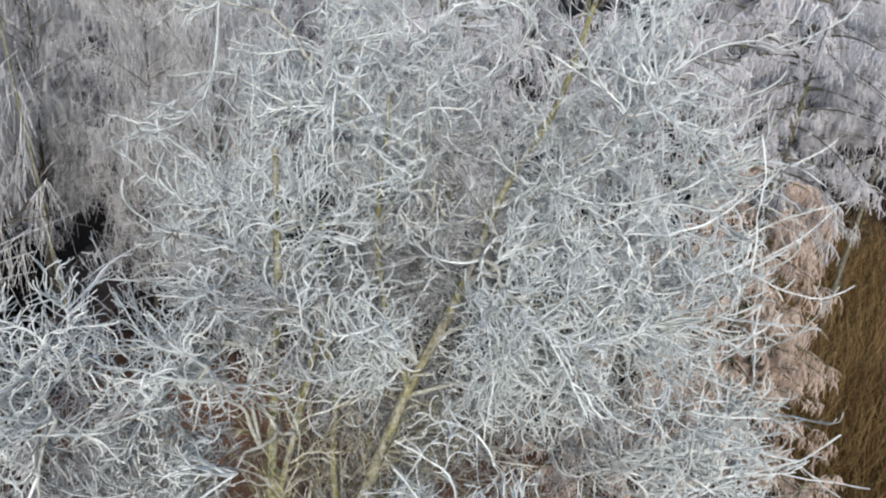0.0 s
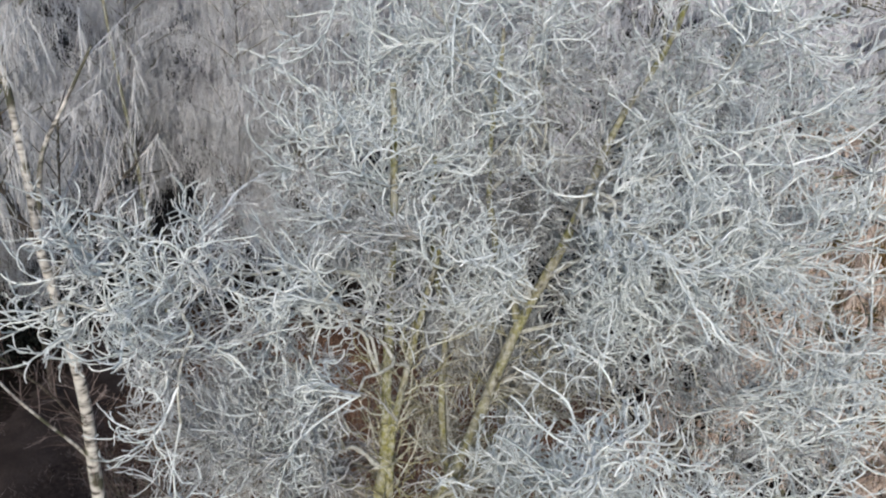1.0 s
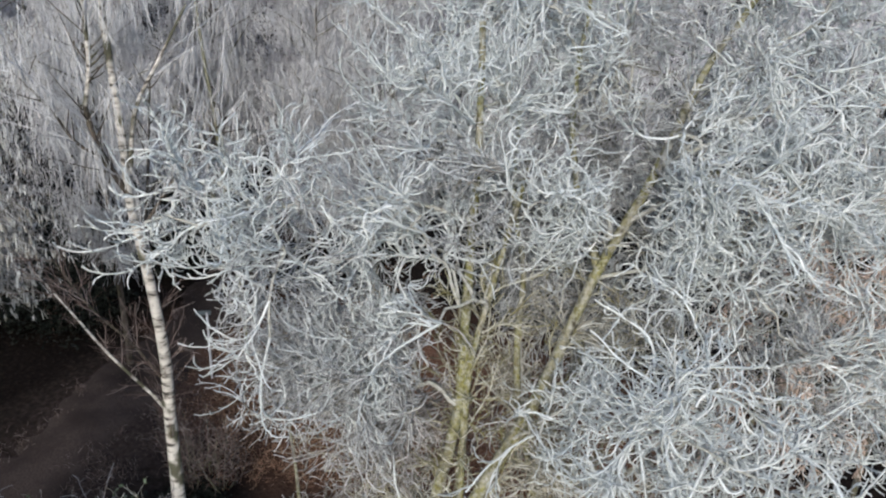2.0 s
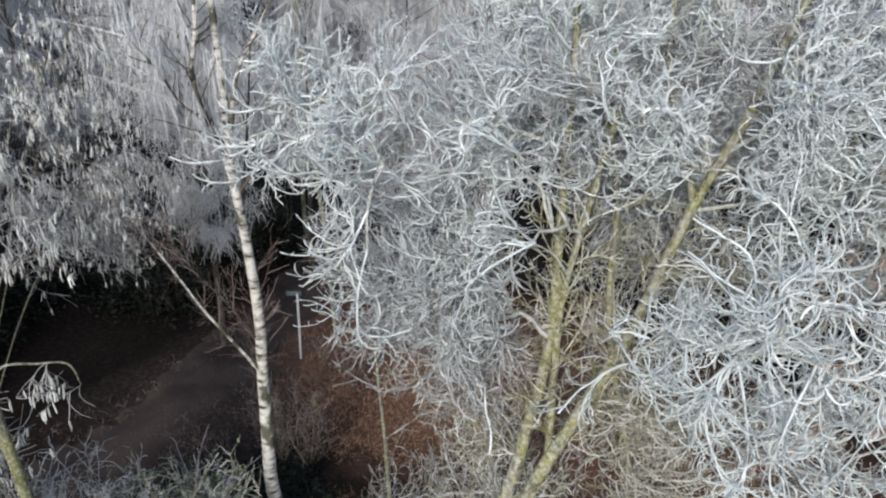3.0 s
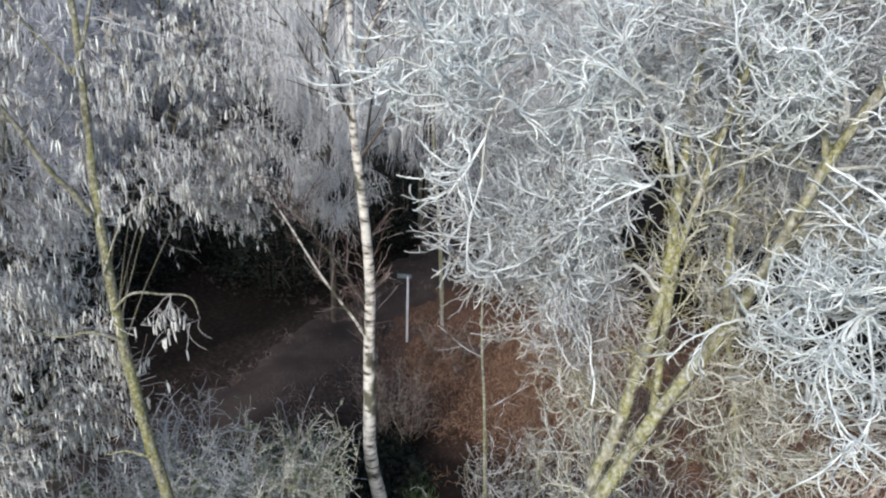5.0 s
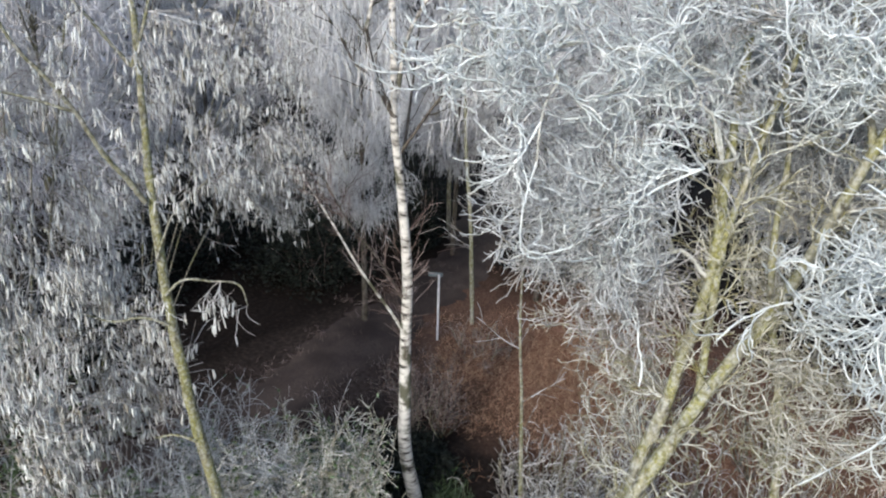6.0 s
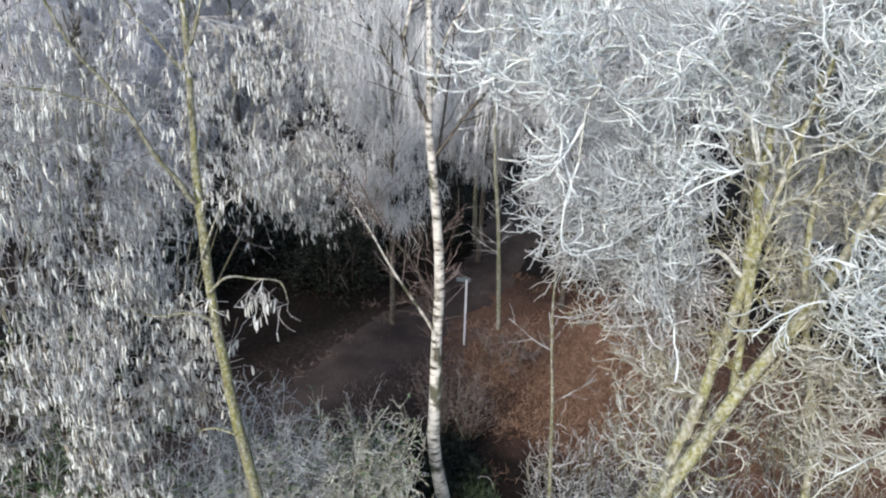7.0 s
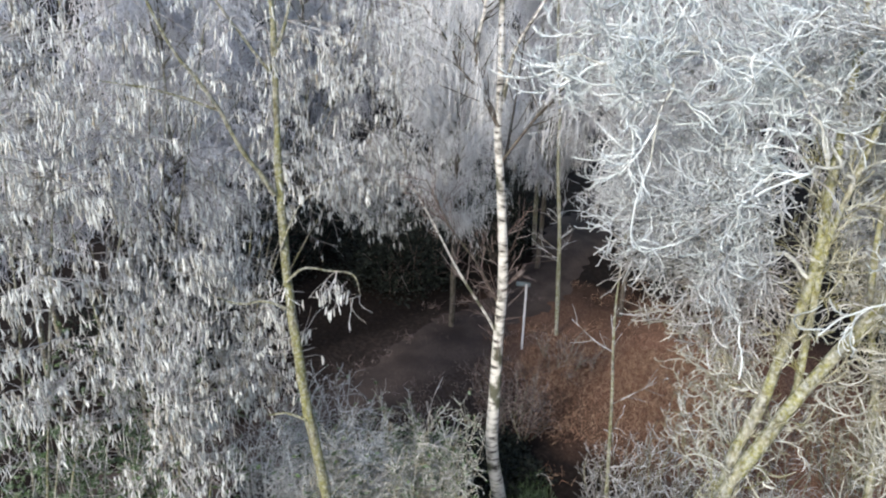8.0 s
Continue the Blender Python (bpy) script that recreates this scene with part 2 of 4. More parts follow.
def reach(hosts, ends, points, sag=0.16, longest=0.9):
    """Curved boughs from the nearest places on the hosts to the given ends."""
    spots = hosts.reshape(-1, 3)
    start = np.empty_like(ends)
    for k in range(0, len(ends), 400):
        gap = np.linalg.norm(spots[None] - ends[k:k + 400, None], axis=2) + 0.10 * RNG.uniform(size=(1, len(spots)))
        start[k:k + 400] = spots[gap.argmin(1)]
    far = np.linalg.norm(ends - start, axis=1, keepdims=True)
    ends = start + (ends - start) * np.minimum(1, longest / np.maximum(far, 1e-6))
    t = np.linspace(0, 1, points)[None, :, None]
    bow = any_way(len(ends))[:, None] * np.minimum(far, longest)[:, None] * sag
    crook = np.cumsum(RNG.normal(size=(len(ends), points, 3)), axis=1) * 0.006
    return start[:, None] + (ends - start)[:, None] * t + bow * 4 * t * (1 - t) + crook * t


def curls(number, up, random):
    """A steady pull for each strand, so that each bends its own way."""
    return any_way(number) * random + np.array([0, 0, up])


# ---- ground ----
def ground_height(x, y):
    return 0.07 * np.sin(x * 0.9 + 1.3) * np.cos(y * 0.7) + 0.04 * np.sin(x * 2.3 + y * 1.9)


def ground_mesh():
    """One sheet to the horizon, finely divided near the trees."""
    near = np.linspace(-30, 30, 161)
    far = np.array([40, 55, 80, 120, 200, 400, 900.0])
    axis = np.r_[-far[::-1], near, far]
    x, y = np.meshgrid(axis - 4, axis + 8, indexing="ij")
    fade = np.clip(1.5 - np.hypot(x + 4, y - 8) / 24, 0, 1)
    z = ground_height(x, y) * fade
    n = len(axis)
    i = np.arange(n - 1)[:, None] * n + np.arange(n - 1)
    faces = np.stack([i, i + n, i + n + 1, i + 1], -1).reshape(-1, 4)
    return mesh_of("ground", np.stack([x, y, z], -1).reshape(-1, 3), faces)


def near_node(nodes, links, centre, radius, ragged=0.5):
    """1 inside a patch of ground with a ragged edge, 0 outside."""
    place = nodes.new("ShaderNodeTexCoord")
    mapping = nodes.new("ShaderNodeMapping")
    mapping.inputs["Location"].default_value = (-centre[0] / radius[0], -centre[1] / radius[1], 0)
    mapping.inputs["Scale"].default_value = (1 / radius[0], 1 / radius[1], 0)
    links.new(place.outputs["Object"], mapping.inputs[0])
    far = nodes.new("ShaderNodeVectorMath")
    far.operation = "LENGTH"
    links.new(mapping.outputs[0], far.inputs[0])
    edge = nodes.new("ShaderNodeMath")
    edge.operation = "MULTIPLY_ADD"
    links.new(noise_node(nodes, links, 1.7, detail=6.0), edge.inputs[0])
    edge.inputs[1].default_value = ragged
    links.new(far.outputs["Value"], edge.inputs[2])
    half = nodes.new("ShaderNodeMath")
    half.operation = "MULTIPLY"
    half.inputs[1].default_value = 0.5
    links.new(edge.outputs[0], half.inputs[0])
    return ramp_node(nodes, links, half.outputs[0], [(0.38, (1, 1, 1)), (0.8, (0, 0, 0))])


def soil_material():
    mat, nodes, links, shader = material("shade_dark_leaf_mould", 0.97)
    shader.inputs["Specular IOR Level"].default_value = 0.12
    litter = noise_node(nodes, links, 14.0, detail=9.0)
    # the trees' shade on the ground is put into these near-black tones
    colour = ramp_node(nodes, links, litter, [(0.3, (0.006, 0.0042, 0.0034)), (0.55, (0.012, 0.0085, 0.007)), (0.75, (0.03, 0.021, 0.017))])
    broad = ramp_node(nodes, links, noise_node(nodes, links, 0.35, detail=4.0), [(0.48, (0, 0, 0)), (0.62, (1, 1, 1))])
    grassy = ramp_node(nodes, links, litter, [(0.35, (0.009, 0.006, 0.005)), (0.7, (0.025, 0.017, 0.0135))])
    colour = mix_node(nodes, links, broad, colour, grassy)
    # trodden grit by the path, coloured lighter for the lit stretch there
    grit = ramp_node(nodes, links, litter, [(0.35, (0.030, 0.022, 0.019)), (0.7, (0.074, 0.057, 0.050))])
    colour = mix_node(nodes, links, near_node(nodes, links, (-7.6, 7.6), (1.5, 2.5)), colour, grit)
    fallen = ramp_node(nodes, links, noise_node(nodes, links, 30.0, detail=7.0), [(0.3, (0.09, 0.045, 0.030)), (0.55, (0.22, 0.122, 0.082)), (0.75, (0.38, 0.25, 0.18))])
    colour = mix_node(nodes, links, near_node(nodes, links, (-3.8, 10.3), (4.3, 2.3)), colour, fallen)
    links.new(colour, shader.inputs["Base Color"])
    bump_node(nodes, links, shader, litter, 0.8, 0.03)
    return mat


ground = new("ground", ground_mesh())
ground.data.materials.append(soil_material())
tagged(ground, "leaf-mould soil coloured near black for canopy shade, with brown dead grass in patches", "ground", kind="structure")


def track_mesh():
    n = 150
    line = smooth_path([(-7.92, -3.6, 0), (-7.92, 2.4, 0), (-7.86, 5.7, 0), (-8.04, 7.38, 0), (-8.46, 9.12, 0), (-8.82, 11.04, 0), (-10.2, 14.4, 0), (-12, 20.4, 0)], n)
    side = unit(np.cross(np.gradient(line, axis=0), (0, 0, 1)))
    across = np.linspace(-1, 1, 9)
    edges = 0.74 + 0.08 * np.sin(np.arange(n) * 0.37)[:, None] + RNG.uniform(-0.12, 0.12, (n, 2))
    width = np.where(across < 0, edges[:, :1], edges[:, 1:])
    p = line[:, None] + side[:, None] * (across[None, :, None] * width[:, :, None])
    p[..., 2] = ground_height(p[..., 0], p[..., 1]) + 0.034 - 0.045 * across**2 + RNG.normal(size=(n, 9)) * 0.003
    i = np.arange(n - 1)[:, None] * 9 + np.arange(8)
    return mesh_of("track", p.reshape(-1, 3), np.stack([i, i + 1, i + 10, i + 9], -1).reshape(-1, 4))


def track_material():
    mat, nodes, links, shader = material("trodden_grit", 0.9)
    grit = noise_node(nodes, links, 40.0, detail=8.0)
    broad = noise_node(nodes, links, 1.6, detail=5.0)
    colour = mix_node(nodes, links, ramp_node(nodes, links, broad, [(0.4, (0, 0, 0)), (0.65, (1, 1, 1))]),
                      ramp_node(nodes, links, grit, [(0.3, (0.047, 0.034, 0.029)), (0.7, (0.098, 0.074, 0.064))]), (0.037, 0.027, 0.023))
    links.new(colour, shader.inputs["Base Color"])
    bump_node(nodes, links, shader, grit, 0.6, 0.01)
    return mat


track = new("path", track_mesh())
track.data.materials.append(track_material())
tagged(track, "bare grey-brown trodden earth path under the trees", "path", kind="structure")


# ---- the large many-stemmed tree, thick with frost ----
def curling(start, way, length, points, up, bend=0.5, crook=0.12):
    """Twigs that keep to one curve of their own, with small crooks at the joints, and lift towards their ends."""
    n = len(start)
    way = unit(np.array(way, float))
    step = (np.broadcast_to(np.asarray(length, float), (n,)) / (points - 1))[:, None]
    axis = any_way(n) * RNG.uniform(0.2, 1.0, (n, 1)) * bend * (6.0 / (points - 1))
    out = np.empty((n, points, 3))
    out[:, 0] = start
    for k in range(1, points):
        way = unit(way + np.cross(axis, way) + RNG.normal(size=(n, 3)) * crook + np.array([0, 0, up]) * (k / points) * (4.0 / points))
        axis = axis + RNG.normal(size=(n, 3)) * 0.16 * bend * (6.0 / (points - 1))
        out[:, k] = out[:, k - 1] + way * step
    return out


def ramify(paths, each, first, last, angle, length, points, up=0.1, bend=0.5, crook=0.12, outward=None):
    """Side twigs spaced along every path, turning about it from one to the next, shorter towards the tip."""
    n = len(paths)
    which = np.repeat(np.arange(n), each)
    rank = np.tile(np.arange(each), n)
    t = first + (last - first) * np.clip((rank + RNG.uniform(-0.2, 0.8, n * each)) / each, 0, 0.999)
    start, tangent = along(paths, which, t)
    side = np.repeat(any_way(n), each, axis=0)
    side = unit(side - (side * tangent).sum(1, keepdims=True) * tangent)
    other = np.cross(tangent, side)
    spin = (rank * 2.4 + RNG.normal(size=n * each) * 0.5)[:, None]
    side = side * np.cos(spin) + other * np.sin(spin)
    lean = RNG.uniform(*angle, n * each)[:, None]
    way = tangent * np.cos(lean) + side * np.sin(lean)
    if outward is not None:
        way = way + 0.22 * unit(start - outward)
    return curling(start, way, RNG.uniform(*length, n * each) * (1.15 - 0.5 * t), points, up, bend, crook)


def furred(paths, thick, thin, low=0.7, high=1.2):
    """Radii for twigs furred unevenly with frost."""
    n, points = paths.shape[:2]
    return taper(thick, thin, points) * RNG.uniform(low, high, (n, 1)) * RNG.uniform(0.66, 1.34, (n, points))


def beside(paths, foot, top, ahead, wide):
    """Which strands stay clear of the open side of a stem, foot to top, that faces ahead."""
    foot, top, ahead = np.array(foot), np.array(top), unit(np.array(ahead, float))
    flat = lambda v: v - (v @ ahead)[..., None] * ahead
    mid = paths[:, paths.shape[1] // 2]
    line, gap = flat(top - foot), flat(mid - foot)
    t = np.clip(gap @ line / (line @ line), 0, 1)
    off = np.linalg.norm(gap - t[:, None] * line, axis=1)
    return paths[(off > wide * RNG.uniform(0.6, 1.3, len(paths))) | ((mid - foot) @ ahead < -0.05)]


def frosted_tree():
    tree = thing("frosted_tree", "large many-stemmed tree with lichen-green stems and hoar-frosted curling twigs", "tree", at=(-1.44, 3.78, 0))
    base = np.array(tree.location)
    stems = [
        ([(-1.5, 3.72, -0.18), (-1.4, 3.86, 2.1), (-1.27, 4.05, 3.39), (-1.26, 4.1, 3.66), (-1.19, 4.15, 3.98), (-1.16, 4.25, 4.32), (-1.13, 4.32, 4.65), (-1.13, 4.4, 4.98), (-1.18, 4.5, 5.35), (-1.22, 4.6, 5.6), (-1.25, 4.66, 5.85), (-1.3, 4.78, 6.3), (-1.4, 4.95, 6.95)], 0.070, 0.016),
        ([(-1.04, 4.11, 4.03), (-1.01, 4.2, 4.12), (-1.03, 4.25, 4.3), (-1.06, 4.3, 4.51), (-1.08, 4.35, 4.71), (-1.11, 4.4, 4.95), (-1.1, 4.6, 5.5), (-1.02, 4.8, 6.2)], 0.028, 0.014),
        ([(-1.44, 3.78, -0.18), (-1.36, 3.84, 1.92), (-1.22, 3.93, 3.4), (-1.2, 3.95, 3.56), (-1.11, 4.05, 3.82), (-1.04, 4.11, 4.06), (-0.93, 4.25, 4.38), (-0.79, 4.65, 4.79), (-0.67, 4.95, 5.33), (-0.59, 5.05, 5.64), (-0.45, 5.25, 6.06), (-0.36, 5.48, 6.49), (-0.3, 5.65, 6.75), (-0.17, 5.9, 7.05), (-0.02, 6.1, 7.8)], 0.068, 0.014),
        ([(-1.2, 4.1, -0.18), (-0.62, 4.7, 2.6), (-0.67, 4.9, 3.42), (-0.79, 4.9, 4.08), (-0.93, 4.9, 4.6), (-1.01, 4.95, 5.22), (-1.03, 5.0, 5.47), (-1.13, 5.03, 5.8), (-1.2, 5.1, 6.5)], 0.046, 0.012),
        ([(-0.6, 5.04, 5.6), (-0.67, 5.1, 5.75), (-0.75, 5.1, 5.91), (-0.86, 5.2, 6.13), (-0.96, 5.4, 7.2)], 0.024, 0.010),
    ]
    lines = []
    for points, thick, thin in stems:
        line = smooth_path(points, 48) - base
        line += np.cumsum(RNG.normal(size=line.shape), axis=0) * 0.0022
        radii = taper(thick, thin, 48) * RNG.uniform(0.9, 1.12, 48)
        part("stem", tubes("stem", [(line, radii)], 10), LICHEN_BARK, tree)
        lines.append(line)
    crown = [   # centre, radii, share
        ((-1.98, 3.58, 6.2), (0.46, 0.40, 0.38), 0.62), ((-1.72, 4.02, 5.26), (0.56, 0.46, 0.40), 0.9), ((-1.45, 4.3, 5.75), (0.5, 0.45, 0.35), 0.5),
        ((-1.5, 4.9, 6.35), (0.66, 0.66, 0.6), 1.2), ((-0.84, 5.66, 6.84), (1.1, 0.95, 0.95), 2.6), ((-1.7, 5.4, 7.0), (0.6, 0.6, 0.8), 1.0),
        ((0.24, 6.0, 6.96), (0.8, 0.8, 0.95), 1.6), ((0.85, 6.2, 6.4), (0.55, 0.6, 0.6), 0.6), ((0.6, 5.3, 5.7), (0.7, 0.66, 0.6), 1.4),
        ((0.3, 5.1, 6.3), (0.6, 0.6, 0.55), 1.0), ((0.14, 4.14, 5.14), (0.56, 0.52, 0.52), 1.25), ((0.48, 4.62, 4.75), (0.6, 0.55, 0.5), 0.9),
        ((1.15, 5.6, 5.1), (0.5, 0.5, 0.45), 0.5), ((-0.7, 5.6, 5.4), (0.75, 0.5, 0.6), 0.7), ((-0.1, 4.95, 6.15), (0.45, 0.4, 0.4), 0.6), ((-0.5, 4.4, 5.1), (0.26, 0.26, 0.26), 0.42), ((-0.76, 4.7, 5.95), (0.24, 0.22, 0.28), 0.36),
    ]
    crown = [(np.array(c) - base, r, w) for c, r, w in crown]
    spots = np.concatenate([line[8:] for line in lines])
    limbs, owners = [], []
    for centre, radii, share in crown:
        for k in range(3 + round(1.8 * share)):
            end = centre + np.array(radii) * any_way(1)[0] * RNG.uniform(0.3, 0.85)
            gap = np.linalg.norm(spots - end, axis=1) + 1.2 * np.clip(spots[:, 2] - end[2] + 0.25, 0, None) + 0.45 * RNG.uniform(size=len(spots))
            first = limbs[-k] if k else None    # the cluster's own first limb, from which the others fork
            start = spots[int(np.argmin(gap))] if k == 0 else first[int(RNG.integers(4, 11))]
            limb = arched(start, end, RNG.uniform(-0.08, 0.25), 14, 0.05)
            limbs.append(limb)
            owners.append(part("limb", tubes("limb", [(limb, taper(0.014 if k == 0 else 0.010, 0.006, 14) * RNG.uniform(0.85, 1.2, 14))], 6), RIMED_BARK, tree))
    limbs = np.stack(limbs)
    heart = np.array((-0.6, 5.04, 5.4)) - base
    boughs = np.concatenate([reach(limbs[:, 4:], clumped(crown, 430), 12, 0.26, 0.85),
                             ramify(limbs, 3, 0.45, 1.0, (0.3, 0.8), (0.35, 0.75), 12, 0.15, 0.35, 0.12, heart)])
    opening = (np.array((-1.24, 4.1, 3.5)) - base, np.array((-1.18, 4.5, 5.45)) - base, (0.33, -0.8, 0.48), 0.24)
    leaning = (np.array((-0.64, 5.0, 5.42)) - base, np.array((-0.3, 5.65, 6.75)) - base, (0.21, -0.86, 0.46), 0.10)
    boughs = beside(beside(boughs, *opening), *leaning)
    boughs = boughs[np.argsort(boughs[:, -1, 1])]
    for bough in boughs[:280]:
        which = int(np.linalg.norm(limbs - bough[0], axis=2).min(axis=1).argmin())
        part("bough", tubes("bough", [(bough, taper(0.0078, 0.0053, 12) * RNG.uniform(0.85, 1.2, 12))], 4), FROST, owners[which])
    part("bough_spray", tubes("bough_spray", [(boughs[280:], furred(boughs[280:], 0.0078, 0.0053))], 4), FROST, tree, kind="stuff")
    twigs = np.concatenate([ramify(boughs, 5, 0.25, 1.0, (0.35, 0.85), (0.16, 0.44), 15, 0.42, 0.38, 0.16, heart),
                            ramify(boughs[:560], 1, 0.5, 1.0, (0.3, 0.8), (0.2, 0.42), 15, -0.5, 0.44, 0.16)])
    twigs = beside(beside(twigs, *opening), *leaning)
    part("twig_spray", tubes("twig_spray", [(twigs, furred(twigs, 0.0053, 0.0040))], 3), FROST, tree, kind="stuff")
    # long shoots that reach out of the crown and turn up at their ends
    rim = boughs[np.argsort(-np.linalg.norm((boughs[:, -1] - heart) * np.array([1, 1, 0.6]), axis=1))[:330]]
    ways = rim[:, -1] - rim[:, 6]
    ways[:, 2] *= 0.5
    n = len(rim)
    shoots = curling(rim[:, -2], unit(ways) + 0.3 * any_way(n), RNG.uniform(0.25, 0.6, n) * np.where(rim[:, -1, 0] + base[0] > 0.6, 1.5, np.where(rim[:, -1, 0] + base[0] < -1.9, 0.6, 1.0)), 10, 0.40, 0.22, 0.13)
    part("shoot_spray", tubes("shoot_spray", [(shoots, furred(shoots, 0.0060, 0.0049))], 3), FROST, tree, kind="stuff")
    small = np.concatenate([ramify(twigs, 3, 0.2, 1.0, (0.4, 0.95), (0.05, 0.20), 8, 0.15, 0.35, 0.16), ramify(shoots, 4, 0.1, 0.9, (0.4, 0.9), (0.06, 0.20), 8, 0.3, 0.3, 0.14)])
    small = beside(beside(small, *opening), *leaning)
    part("twiglet_spray", tubes("twiglet_spray", [(small, furred(small, 0.0042, 0.0033))], 3), FROST, tree, kind="stuff")
    # fine twigs between, dulled in colour for inner shade, thickest low on the side towards the birch and deep in the
    # crown
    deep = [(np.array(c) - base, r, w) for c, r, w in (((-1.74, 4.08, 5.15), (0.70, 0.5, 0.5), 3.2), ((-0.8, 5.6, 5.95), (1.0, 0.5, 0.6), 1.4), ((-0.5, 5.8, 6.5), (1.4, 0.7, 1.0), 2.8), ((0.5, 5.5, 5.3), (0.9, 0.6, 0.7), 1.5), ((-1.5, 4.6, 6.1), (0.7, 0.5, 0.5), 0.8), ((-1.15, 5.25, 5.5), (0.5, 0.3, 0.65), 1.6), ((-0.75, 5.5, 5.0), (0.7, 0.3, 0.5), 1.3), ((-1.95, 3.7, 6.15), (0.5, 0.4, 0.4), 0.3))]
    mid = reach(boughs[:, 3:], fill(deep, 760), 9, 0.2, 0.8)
    fine = ramify(mid, 8, 0.15, 1.0, (0.4, 0.9), (0.12, 0.40), 8, 0.1, 0.3, 0.12)
    fine = beside(fine, *opening)
    finest = ramify(fine, 3, 0.2, 1.0, (0.4, 1.0), (0.04, 0.12), 4, 0.1, 0.2, 0.2)
    part("fine_spray", tubes("fine_spray", [(mid, furred(mid, 0.0052, 0.0042)), (fine, furred(fine, 0.0040, 0.0031)), (finest, furred(finest, 0.0033, 0.0026))], 3), FROST_FINE, tree, "fine grey twigs with less frost, coloured darker for the crown's inner shade", "stuff")
    # thinner, less frosted growth along the lower stems
    low = np.stack([smooth_path(line[10:40], 30) for line in lines[:4]])
    inner = ramify(low, 24, 0.0, 0.8, (0.5, 1.1), (0.2, 0.6), 12, 0.2, 0.25, 0.10)
    inner_twigs = ramify(inner, 12, 0.15, 1.0, (0.4, 1.0), (0.06, 0.26), 8, 0.1, 0.3, 0.17)
    part("inner_spray", tubes("inner_spray", [(inner, taper(0.0060, 0.0038, 12)), (inner_twigs, furred(inner_twigs, 0.0037, 0.0028))], 3), FROST_THIN, tree, "yellowish twigs with little frost", "stuff")
    # thin rimed growth low between the stems and out to their open side
    low = np.concatenate([line[12:34] for line in lines[:4]])[None]
    under = reach(low, fill([(np.array(c) - base, r, w) for c, r, w in (((-0.45, 4.7, 4.1), (0.75, 0.4, 0.6), 1.6), ((0.3, 5.3, 4.5), (0.7, 0.5, 0.6), 1.0), ((-0.6, 5.4, 4.9), (0.7, 0.35, 0.5), 0.9), ((-1.2, 5.2, 4.8), (0.4, 0.25, 0.4), 1.0))], 78), 11, 0.22, 1.0)
    under_twigs = ramify(under, 9, 0.2, 1.0, (0.4, 1.0), (0.12, 0.38), 11, 0.15, 0.35, 0.17)
    under_small = ramify(under_twigs, 3, 0.2, 1.0, (0.4, 1.0), (0.04, 0.14), 5, 0.1, 0.3, 0.2)
    part("low_spray", tubes("low_spray", [(under, furred(under, 0.0062, 0.0046)), (under_twigs, furred(under_twigs, 0.0044, 0.0033)), (under_small, furred(under_small, 0.0035, 0.0027))], 3), FROST_PALE, tree, "cream-grey twigs with light frost", "stuff")
    # lightly rimed side growth that curls out from the stems towards the birch
    low = np.concatenate([line[14:30] for line in (lines[0], lines[2])])[None]
    open_side = reach(low, fill([(np.array(c) - base, r, w) for c, r, w in (((-1.75, 4.3, 4.2), (0.5, 0.4, 0.32), 1.2), ((-1.85, 4.7, 3.6), (0.5, 0.4, 0.35), 0.7), ((-0.85, 4.3, 3.6), (0.4, 0.3, 0.4), 0.3))], 26), 11, 0.22, 1.0)
    open_twigs = ramify(open_side, 8, 0.2, 1.0, (0.4, 1.0), (0.12, 0.36), 11, 0.25, 0.36, 0.17)
    open_small = ramify(open_twigs, 3, 0.2, 1.0, (0.4, 1.0), (0.04, 0.14), 5, 0.15, 0.3, 0.2)
    part("side_spray", tubes("side_spray", [(open_side, furred(open_side, 0.0066, 0.0048)), (open_twigs, furred(open_twigs, 0.0046, 0.0035)), (open_small, furred(open_small, 0.0036, 0.0028))], 3), FROST_PALE, tree, "yellowish curling twigs with patchy frost", "stuff")
    # a thin skirt of fine grey twigs under the crown
    skirt = reach(limbs[:, 3:], clumped([(np.array(c) - base, r, w) for c, r, w in (((-1.75, 4.3, 4.6), (0.62, 0.5, 0.42), 1.6), ((0.36, 5.0, 4.2), (0.6, 0.42, 0.42), 0.4))], 120), 10, 0.24, 1.2)
    skirt_twigs = ramify(skirt, 16, 0.3, 1.0, (0.5, 1.1), (0.08, 0.30), 7, 0.0, 0.3, 0.2)
    part("skirt_spray", tubes("skirt_spray", [(skirt, taper(0.0060, 0.0042, 10)), (skirt_twigs, furred(skirt_twigs, 0.0044, 0.0034))], 3), GREY_TWIG, tree, "fine grey twigs with little frost", "stuff")
    return tree


frosted_tree()


